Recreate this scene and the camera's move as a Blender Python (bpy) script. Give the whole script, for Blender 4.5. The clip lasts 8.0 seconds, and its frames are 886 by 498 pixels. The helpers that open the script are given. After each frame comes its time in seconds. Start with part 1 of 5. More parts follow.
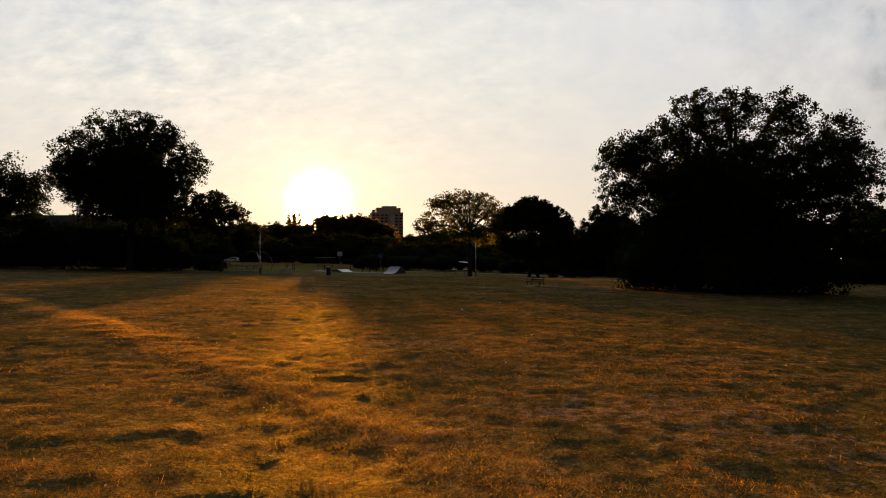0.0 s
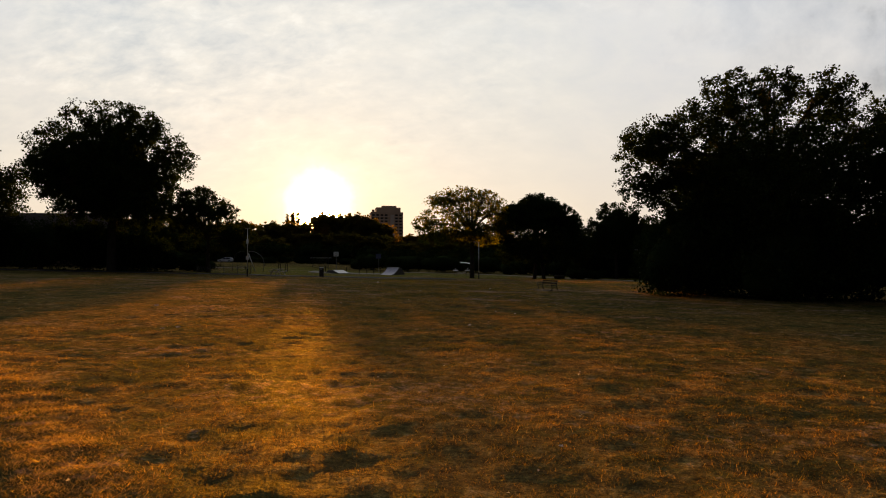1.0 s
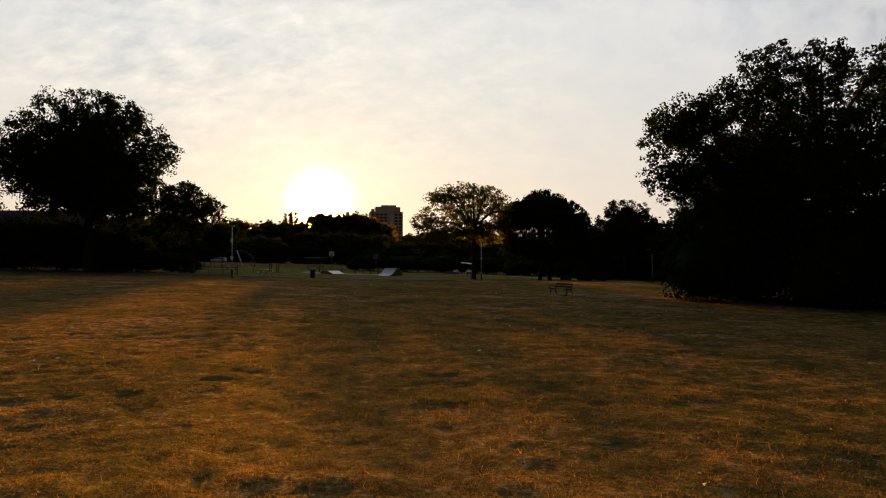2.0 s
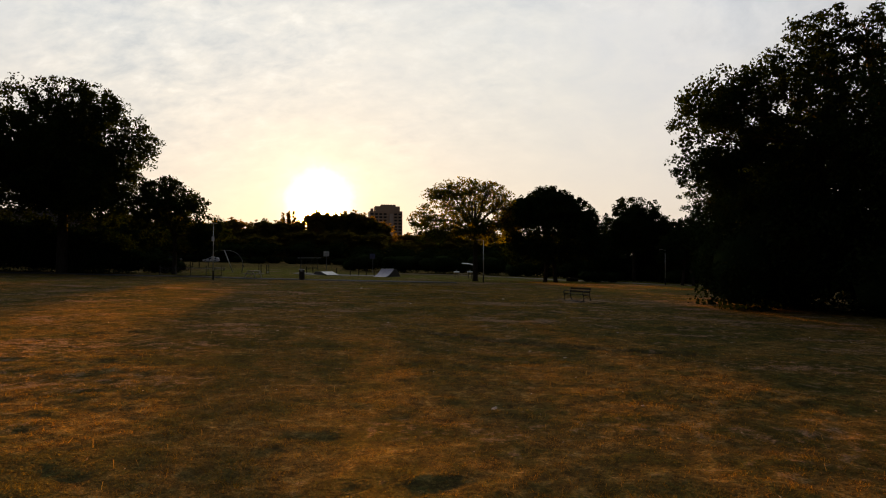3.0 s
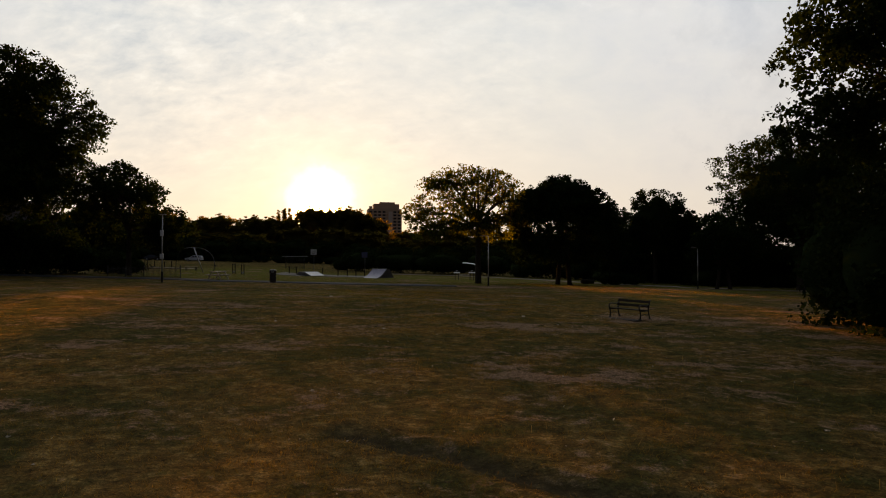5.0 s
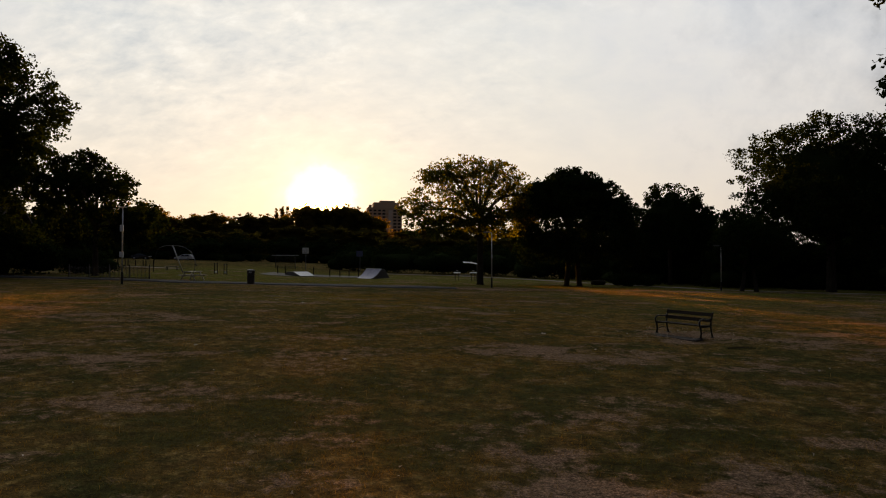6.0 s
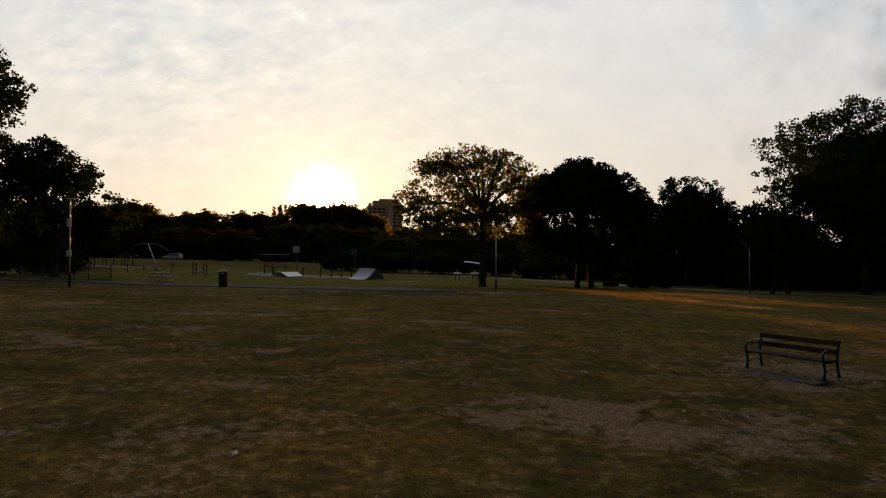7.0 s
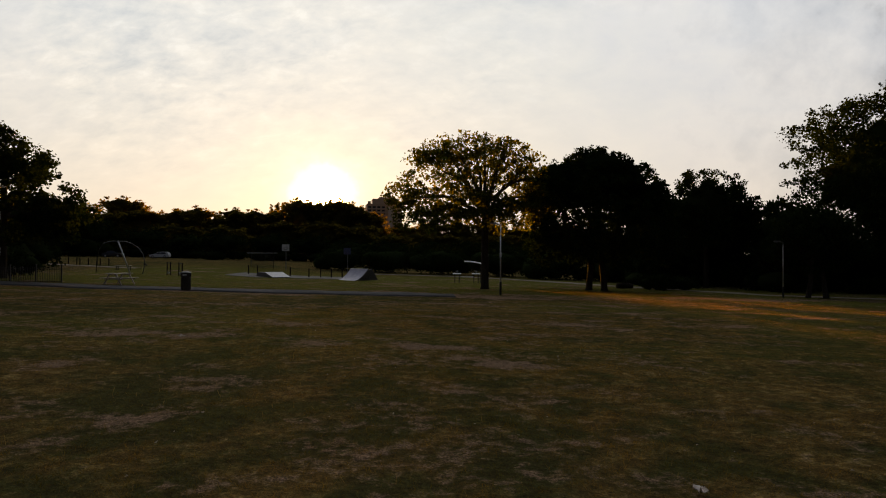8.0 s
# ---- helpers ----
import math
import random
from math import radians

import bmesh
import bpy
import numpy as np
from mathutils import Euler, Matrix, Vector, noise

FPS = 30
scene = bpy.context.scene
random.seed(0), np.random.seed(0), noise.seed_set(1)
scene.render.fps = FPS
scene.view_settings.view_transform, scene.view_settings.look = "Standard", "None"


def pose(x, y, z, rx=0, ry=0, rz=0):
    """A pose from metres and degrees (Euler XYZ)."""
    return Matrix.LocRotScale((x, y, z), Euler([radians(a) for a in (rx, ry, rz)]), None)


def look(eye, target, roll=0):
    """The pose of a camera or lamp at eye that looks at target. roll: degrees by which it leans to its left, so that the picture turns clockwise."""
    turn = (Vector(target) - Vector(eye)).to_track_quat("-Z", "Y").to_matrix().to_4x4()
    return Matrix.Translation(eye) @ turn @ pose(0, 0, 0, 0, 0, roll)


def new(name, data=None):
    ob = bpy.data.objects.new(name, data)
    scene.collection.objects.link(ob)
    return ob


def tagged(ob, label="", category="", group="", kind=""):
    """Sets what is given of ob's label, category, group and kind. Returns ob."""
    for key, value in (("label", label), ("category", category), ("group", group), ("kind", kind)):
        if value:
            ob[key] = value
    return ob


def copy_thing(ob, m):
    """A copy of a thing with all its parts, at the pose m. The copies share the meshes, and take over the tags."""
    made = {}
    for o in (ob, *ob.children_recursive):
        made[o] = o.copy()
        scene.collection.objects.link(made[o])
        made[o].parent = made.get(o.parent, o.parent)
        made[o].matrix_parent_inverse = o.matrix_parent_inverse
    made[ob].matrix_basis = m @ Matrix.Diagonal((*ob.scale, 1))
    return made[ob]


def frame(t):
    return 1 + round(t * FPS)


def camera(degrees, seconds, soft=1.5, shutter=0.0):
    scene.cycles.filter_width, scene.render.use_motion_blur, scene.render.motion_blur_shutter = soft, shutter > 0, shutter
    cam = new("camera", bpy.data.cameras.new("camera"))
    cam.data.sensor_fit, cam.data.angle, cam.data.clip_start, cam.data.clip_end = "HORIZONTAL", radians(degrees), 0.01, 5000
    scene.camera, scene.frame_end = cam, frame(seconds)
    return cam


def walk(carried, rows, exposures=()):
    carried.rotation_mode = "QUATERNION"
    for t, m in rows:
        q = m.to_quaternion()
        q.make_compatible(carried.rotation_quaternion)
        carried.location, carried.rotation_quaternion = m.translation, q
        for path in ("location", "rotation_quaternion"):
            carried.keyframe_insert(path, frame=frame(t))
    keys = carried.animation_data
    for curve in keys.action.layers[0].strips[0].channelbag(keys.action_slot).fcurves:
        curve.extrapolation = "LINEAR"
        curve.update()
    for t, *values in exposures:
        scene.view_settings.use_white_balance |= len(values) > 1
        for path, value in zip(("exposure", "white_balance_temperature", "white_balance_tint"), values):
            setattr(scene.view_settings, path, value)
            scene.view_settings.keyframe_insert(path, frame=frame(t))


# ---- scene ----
cam = camera(72.0, 8.0, soft=1.1)
EYE, LEAN = 2.3, 1.2
# seconds, x, y, z, yaw, pitch, roll
ROWS = [
    (0, 0.000, 0.000, 0.000, -0.018, 1.089, -0.99),
    (0.5, -0.047, 2.773, 0.028, -0.009, 1.107, -1.04),
    (1, -0.079, 5.513, 0.053, 0.005, 1.121, -1.08),
    (1.5, -0.085, 8.263, 0.072, 0.014, 1.125, -1.11),
    (3, 0.021, 16.446, 0.153, 0.032, 1.121, -1.17),
    (3.5, 0.075, 19.122, 0.198, 0.041, 1.093, -1.18),
    (4, 0.136, 21.783, 0.198, 0.051, 1.056, -1.23),
    (4.5, 0.204, 24.556, 0.215, 0.055, 1.038, -1.26),
    (6, 0.530, 33.811, 0.177, 0.175, 0.965, -1.34),
    (6.5, 0.635, 36.936, 0.200, 0.220, 0.914, -1.34),
    (7, 0.739, 40.094, 0.213, 0.266, 0.873, -1.34),
    (7.5, 0.848, 43.279, 0.249, 0.299, 0.827, -1.37),
    (8, 0.965, 46.279, 0.262, 0.326, 0.767, -1.41),
]
walk(cam, [(t, pose(0, 0, EYE, 0, LEAN, 0) @ pose(x, y, z, 90 + pitch, roll, yaw)) for t, x, y, z, yaw, pitch, roll in ROWS])

# ---- light ----
SUN_AZ, SUN_EL = radians(11.6), radians(5.13)
SUN_DIR = Vector((-math.sin(SUN_AZ) * math.cos(SUN_EL), math.cos(SUN_AZ) * math.cos(SUN_EL), math.sin(SUN_EL)))
scene.view_settings.exposure = 2.03

sun_data = bpy.data.lights.new("sun", "SUN")
sun_data.energy, sun_data.angle, sun_data.color = 3.2, radians(0.53), (1.0, 0.395, 0.010)
sun = new("sun", sun_data)
sun.matrix_world = look(SUN_DIR * 300, (0, 0, 0))


def link(tree, a, b):
    tree.links.new(a, b)


def node(tree, kind, **values):
    """A node with inputs set by name or number."""
    n = tree.nodes.new(kind)
    for key, value in values.items():
        n.inputs[int(key[1:]) if key[0] == "i" and key[1:].isdigit() else key].default_value = value
    return n


def math_node(tree, op, a, b=None, clamp=False):
    n = tree.nodes.new("ShaderNodeMath")
    n.operation, n.use_clamp = op, clamp
    for i, v in enumerate((a, b)):
        if v is None:
            continue
        if isinstance(v, (int, float)):
            n.inputs[i].default_value = v
        else:
            link(tree, v, n.inputs[i])
    return n.outputs[0]


def ramp(tree, fac, stops, mode="LINEAR"):
    n = tree.nodes.new("ShaderNodeValToRGB")
    n.color_ramp.interpolation = mode
    els = n.color_ramp.elements
    while len(els) < len(stops):
        els.new(0.5)
    for el, (p, c) in zip(els, stops):
        el.position, el.color = p, (*c, 1) if len(c) == 3 else c
    if fac is not None:
        link(tree, fac, n.inputs[0])
    return n.outputs[0]


def mix_rgb(tree, fac, a, b, blend="MIX"):
    n = tree.nodes.new("ShaderNodeMix")
    n.data_type, n.blend_type = "RGBA", blend
    for i, v in ((0, fac), (6, a), (7, b)):
        if isinstance(v, (int, float)):
            n.inputs[i].default_value = v
        elif isinstance(v, tuple):
            n.inputs[i].default_value = (*v, 1)
        else:
            link(tree, v, n.inputs[i])
    return n.outputs[2]


def build_world():
    world = bpy.data.worlds.new("dusk_sky")
    world.use_nodes = True
    scene.world = world
    t = world.node_tree
    t.nodes.clear()
    out, bg = t.nodes.new("ShaderNodeOutputWorld"), t.nodes.new("ShaderNodeBackground")
    link(t, bg.outputs[0], out.inputs[0])
    sky = t.nodes.new("ShaderNodeTexSky")
    sky.sky_type, sky.sun_disc = "NISHITA", False
    sky.sun_elevation, sky.sun_rotation = SUN_EL, -SUN_AZ
    sky.air_density, sky.dust_density = 1.0, 2.0
    coord = t.nodes.new("ShaderNodeTexCoord")
    way = coord.outputs["Generated"]
    dot = t.nodes.new("ShaderNodeVectorMath")
    dot.operation = "DOT_PRODUCT"
    link(t, way, dot.inputs[0])
    dot.inputs[1].default_value = SUN_DIR
    angle = math_node(t, "DIVIDE", math_node(t, "ARCCOSINE", math_node(t, "MINIMUM", dot.outputs["Value"], 0.999999)), math.pi)
    # ragged cloud round the sun breaks the edge of its glow
    ragged = node(t, "ShaderNodeTexNoise", Scale=16.0, Detail=5.0, Roughness=0.6)
    link(t, way, ragged.inputs["Vector"])
    angle = math_node(t, "MULTIPLY", angle, math_node(t, "ADD", 0.55, math_node(t, "MULTIPLY", ragged.outputs[0], 0.9)))
    # thin high cloud lit from behind by the low sun: bright round it, fading to dusk on the far side
    veil = ramp(t, angle, [(0.0, (1500.0, 640.0, 110.0)), (0.0065, (520.0, 215.0, 34.0)), (0.0100, (20.0, 12.0, 4.5)), (0.0145, (1.7, 1.6, 1.35)), (0.020, (1.04, 0.995, 0.89)), (0.030, (0.905, 0.88, 0.80)),
                            (0.06, (0.855, 0.84, 0.795)), (0.12, (0.835, 0.825, 0.785)), (0.20, (0.79, 0.785, 0.78)), (0.27, (0.64, 0.65, 0.67)), (0.38, (0.18, 0.19, 0.21)), (0.55, (0.055, 0.06, 0.08)), (1.0, (0.03, 0.033, 0.045))])
    xyz = t.nodes.new("ShaderNodeSeparateXYZ")
    link(t, way, xyz.inputs[0])
    z = xyz.outputs[2]
    low = math_node(t, "SUBTRACT", 1.0, math_node(t, "DIVIDE", z, 0.36), clamp=True)
    veil = mix_rgb(t, math_node(t, "POWER", low, 1.4), veil, mix_rgb(t, 1.0, veil, (1.07, 0.90, 0.72), "MULTIPLY"))
    # cloud layer, seen in perspective
    zz = math_node(t, "ADD", math_node(t, "MAXIMUM", z, 0.0), 0.55)
    flat = t.nodes.new("ShaderNodeCombineXYZ")
    link(t, math_node(t, "DIVIDE", xyz.outputs[0], zz), flat.inputs[0])
    link(t, math_node(t, "DIVIDE", xyz.outputs[1], zz), flat.inputs[1])
    big = node(t, "ShaderNodeTexNoise", Scale=2.6, Detail=3.0, Roughness=0.5)
    link(t, flat.outputs[0], big.inputs["Vector"])
    # rows of small puffs drawn out across the way of the wind, finer and softer wisps between them
    drawn = node(t, "ShaderNodeMapping", Rotation=(0, 0, radians(50)), Scale=(1.0, 1.7, 1.0))
    link(t, flat.outputs[0], drawn.inputs[0])
    small = node(t, "ShaderNodeTexNoise", Scale=15.0, Detail=8.0, Roughness=0.60, Distortion=0.2)
    wisps = node(t, "ShaderNodeTexNoise", Scale=6.0, Detail=5.0, Roughness=0.55, Distortion=0.4)
    for n in (small, wisps):
        link(t, drawn.outputs[0], n.inputs["Vector"])
    sheet = ramp(t, big.outputs[0], [(0.40, (0, 0, 0)), (0.60, (1, 1, 1))])
    left = math_node(t, "SUBTRACT", 0.62, math_node(t, "MULTIPLY", xyz.outputs[0], 2.0), clamp=True)
    band = math_node(t, "MULTIPLY", math_node(t, "SUBTRACT", z, 0.335), 14.0, clamp=True)
    amount = math_node(t, "MULTIPLY", math_node(t, "MAXIMUM", left, band), math_node(t, "ADD", 0.45, math_node(t, "MULTIPLY", sheet, 0.55)))
    high = math_node(t, "MULTIPLY", math_node(t, "SUBTRACT", z, 0.05), 5.0, clamp=True)
    puffs = ramp(t, small.outputs[0], [(0.34, (0.82, 0.86, 0.91)), (0.47, (0.965, 0.98, 0.995)), (0.56, (1.05, 1.045, 1.035)), (0.66, (1.17, 1.16, 1.14))])
    veil = mix_rgb(t, math_node(t, "MULTIPLY", amount, high), veil, mix_rgb(t, 1.0, veil, puffs, "MULTIPLY"))
    soft_tone = ramp(t, wisps.outputs[0], [(0.35, (0.955, 0.965, 0.98)), (0.65, (1.045, 1.03, 1.01))])
    veil = mix_rgb(t, high, veil, mix_rgb(t, 1.0, veil, soft_tone, "MULTIPLY"))
    day = mix_rgb(t, 1.0, sky.outputs[0], (0.1, 0.1, 0.1), "MULTIPLY")
    link(t, mix_rgb(t, 0.08, veil, day), bg.inputs[0])
    bg.inputs[1].default_value = 0.245


build_world()


# ---- materials ----
def material(name):
    m = bpy.data.materials.new(name)
    m.use_nodes = True
    t = m.node_tree
    t.nodes.clear()
    out = t.nodes.new("ShaderNodeOutputMaterial")
    return m, t, out


def surface(name, dark, light, rough=0.6, metal=0.0, scale=6.0, fine=60.0, bump=0.15, grain=(1, 1, 1), vary=0.0, shine=0.5):
    """A surface with stains at one scale and grain at another."""
    m, t, out = material(name)
    b = t.nodes.new("ShaderNodeBsdfPrincipled")
    link(t, b.outputs[0], out.inputs[0])
    co = t.nodes.new("ShaderNodeTexCoord")
    mp = node(t, "ShaderNodeMapping", Scale=grain)
    link(t, co.outputs["Object"], mp.inputs[0])
    n1, n2 = node(t, "ShaderNodeTexNoise", Scale=scale, Detail=4.0), node(t, "ShaderNodeTexNoise", Scale=fine, Detail=3.0)
    link(t, mp.outputs[0], n1.inputs["Vector"])
    link(t, mp.outputs[0], n2.inputs["Vector"])
    f = math_node(t, "ADD", math_node(t, "MULTIPLY", n1.outputs[0], 0.65), math_node(t, "MULTIPLY", n2.outputs[0], 0.35))
    col = ramp(t, f, [(0.33, dark), (0.67, light)])
    if vary:
        info = t.nodes.new("ShaderNodeObjectInfo")
        hsv = node(t, "ShaderNodeHueSaturation")
        link(t, math_node(t, "ADD", 1.0 - vary, math_node(t, "MULTIPLY", info.outputs["Random"], 2 * vary)), hsv.inputs["Value"])
        link(t, col, hsv.inputs["Color"])
        col = hsv.outputs[0]
    link(t, col, b.inputs["Base Color"])
    b.inputs["Metallic"].default_value = metal
    b.inputs["Specular IOR Level"].default_value = shine
    link(t, math_node(t, "ADD", rough - 0.1, math_node(t, "MULTIPLY", n2.outputs[0], 0.2), clamp=True), b.inputs["Roughness"])
    bp = node(t, "ShaderNodeBump", Strength=bump, Distance=0.01)
    link(t, f, bp.inputs["Height"])
    link(t, bp.outputs[0], b.inputs["Normal"])
    return m


def leafy(name, dark, light, through_light, glow=0.45, patch=None, gloss=0.0):
    """Leaves or blades: each one its own tone, light passes through them."""
    m, t, out = material(name)
    geo = t.nodes.new("ShaderNodeNewGeometry")
    col = ramp(t, geo.outputs["Random Per Island"], [(0.0, dark), (1.0, light)])
    if patch:
        co = t.nodes.new("ShaderNodeTexCoord")
        a, b = node(t, "ShaderNodeTexNoise", Scale=0.8, Detail=6.0, Roughness=0.75), node(t, "ShaderNodeTexNoise", Scale=0.10, Detail=4.0)
        link(t, co.outputs["Object"], a.inputs["Vector"])
        link(t, co.outputs["Object"], b.inputs["Vector"])
        f = math_node(t, "ADD", math_node(t, "MULTIPLY", a.outputs[0], 0.65), math_node(t, "MULTIPLY", b.outputs[0], 0.35))
        col = mix_rgb(t, ramp(t, f, [(0.44, (1, 1, 1)), (0.56, (0, 0, 0))]), col, mix_rgb(t, 1.0, col, patch, "MULTIPLY"))
    d, g = t.nodes.new("ShaderNodeBsdfDiffuse"), t.nodes.new("ShaderNodeBsdfTranslucent")
    link(t, col, d.inputs[0])
    link(t, mix_rgb(t, 1.0, col, through_light, "MULTIPLY"), g.inputs[0])
    mx = node(t, "ShaderNodeMixShader", i0=glow)
    link(t, d.outputs[0], mx.inputs[1])
    link(t, g.outputs[0], mx.inputs[2])
    if gloss:
        # waxy blades: a broad sheen towards the light
        sh, mg = node(t, "ShaderNodeBsdfGlossy", Roughness=0.42), node(t, "ShaderNodeMixShader", i0=gloss)
        link(t, mix_rgb(t, 0.55, (0.8, 0.62, 0.34), col), sh.inputs["Color"])
        link(t, mx.outputs[0], mg.inputs[1])
        link(t, sh.outputs[0], mg.inputs[2])
        mx = mg
    link(t, mx.outputs[0], out.inputs[0])
    return m


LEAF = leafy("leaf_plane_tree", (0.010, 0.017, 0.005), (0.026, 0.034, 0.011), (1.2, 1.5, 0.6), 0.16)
LEAF_GOLD = leafy("leaf_thin_crown", (0.016, 0.026, 0.007), (0.060, 0.062, 0.015), (2.9, 2.6, 0.6), 0.45)
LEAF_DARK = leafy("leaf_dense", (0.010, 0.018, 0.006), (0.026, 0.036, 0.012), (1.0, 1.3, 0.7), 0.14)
# paler and more translucent, to put the sun's glow into the far wood
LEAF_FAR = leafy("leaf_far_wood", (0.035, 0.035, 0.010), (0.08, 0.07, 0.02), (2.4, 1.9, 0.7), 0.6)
GRASS = leafy("grass_blades", (0.105, 0.068, 0.014), (0.35, 0.228, 0.042), (1.8, 1.35, 0.40), 0.55, (0.36, 0.50, 0.26), 0.10)
STRAW = leafy("flattened_straw", (0.18, 0.12, 0.042), (0.50, 0.36, 0.125), (1.6, 1.3, 0.5), 0.55, None, 0.15)
DRY_LEAF = leafy("dry_pale_leaves", (0.22, 0.15, 0.09), (0.75, 0.70, 0.62), (1.0, 0.9, 0.7), 0.35)
BARK = surface("bark", (0.022, 0.017, 0.012), (0.062, 0.050, 0.038), 0.95, 0, 4, 40, 0.25, (1, 1, 0.25), shine=0.05)
IRON = surface("black_cast_iron", (0.008, 0.008, 0.008), (0.022, 0.020, 0.018), 0.38, 0.3, 8, 90, 0.12)
WOOD_DARK = surface("weathered_dark_slats", (0.014, 0.010, 0.008), (0.040, 0.030, 0.022), 0.85, 0, 5, 70, 0.25, (0.3, 3, 3), 0.15, shine=0.15)
WOOD_PALE = surface("weathered_pale_timber", (0.34, 0.28, 0.21), (0.58, 0.51, 0.42), 0.5, 0, 5, 60, 0.25, (0.3, 3, 3), 0.15)
STEEL = surface("galvanised_steel", (0.45, 0.45, 0.45), (0.68, 0.67, 0.66), 0.34, 0.4, 5, 50, 0.08)
STEEL_DULL = surface("grey_painted_steel", (0.09, 0.09, 0.09), (0.19, 0.185, 0.18), 0.5, 0.2, 5, 50, 0.08)
CONCRETE = surface("worn_concrete", (0.10, 0.092, 0.085), (0.26, 0.24, 0.22), 0.85, 0, 2, 35, 0.3, shine=0.12)
SLAB = surface("dark_concrete_slab", (0.035, 0.030, 0.027), (0.14, 0.12, 0.105), 0.9, 0, 3, 45, 0.4, shine=0.1)
ASPHALT = surface("worn_asphalt", (0.035, 0.035, 0.040), (0.085, 0.083, 0.085), 0.9, 0, 1.2, 40, 0.4, shine=0.12)
GRAVEL = surface("pale_gravel", (0.20, 0.16, 0.13), (0.38, 0.32, 0.27), 0.9, 0, 1.5, 30, 0.5, shine=0.1)
RAMP_SKIN = surface("smooth_ramp_skin", (0.13, 0.125, 0.21), (0.25, 0.24, 0.36), 0.35, 0.1, 2, 30, 0.06)
RAMP_SIDE = surface("dark_ramp_side", (0.02, 0.018, 0.02), (0.06, 0.05, 0.05), 0.6)
BIN_SKIN = surface("dark_brown_bin", (0.016, 0.011, 0.010), (0.040, 0.026, 0.022), 0.4, 0, 4, 50, 0.08)
WHITE = surface("white_paint", (0.55, 0.55, 0.56), (0.82, 0.82, 0.82), 0.4, 0, 4, 40, 0.03)
PAPER = surface("crumpled_white_wrapper", (0.60, 0.49, 0.42), (0.86, 0.76, 0.68), 0.6, 0, 20, 90, 0.3)
BLUE = surface("faded_blue_board", (0.05, 0.06, 0.16), (0.12, 0.13, 0.28), 0.5)
CAR_WHITE = surface("white_car_paint", (0.62, 0.62, 0.65), (0.78, 0.78, 0.80), 0.22, 0.0, 1.5, 30, 0.01)
CAR_DARK = surface("dark_grey_car_paint", (0.02, 0.02, 0.024), (0.045, 0.045, 0.05), 0.16, 0.3, 1.5, 30, 0.01)
CAR_RED = surface("dark_red_car_paint", (0.14, 0.012, 0.012), (0.24, 0.022, 0.02), 0.25, 0.1, 1.5, 30, 0.01)
RUBBER = surface("tyre_rubber", (0.012, 0.012, 0.012), (0.03, 0.03, 0.03), 0.8)
LAMP_LENS = surface("lamp_lens", (0.5, 0.5, 0.48), (0.7, 0.7, 0.66), 0.2)
TAIL_RED = surface("red_lens", (0.20, 0.01, 0.01), (0.32, 0.02, 0.02), 0.2)
BRICK = surface("brown_brick_walls", (0.13, 0.075, 0.05), (0.26, 0.16, 0.10), 0.85, 0, 0.5, 12, 0.2)
TOWER_WALL = surface("tower_block_plaster", (0.42, 0.32, 0.23), (0.58, 0.45, 0.33), 0.85, 0, 0.1, 2, 0.1)
TOWER_PALE = surface("pale_stair_core", (0.50, 0.46, 0.42), (0.66, 0.62, 0.57), 0.8, 0, 0.1, 2, 0.1)
ROOF_TILE = surface("dark_roof_tiles", (0.03, 0.026, 0.025), (0.08, 0.065, 0.06), 0.9, 0, 1.5, 14, 0.5, (0.5, 4, 4), shine=0.1)


def glass_material():
    m, t, out = material("window_glass")
    b = t.nodes.new("ShaderNodeBsdfPrincipled")
    b.inputs["Base Color"].default_value = (0.02, 0.024, 0.03, 1)
    b.inputs["Roughness"].default_value = 0.06
    link(t, b.outputs[0], out.inputs[0])
    return m


GLASS = glass_material()


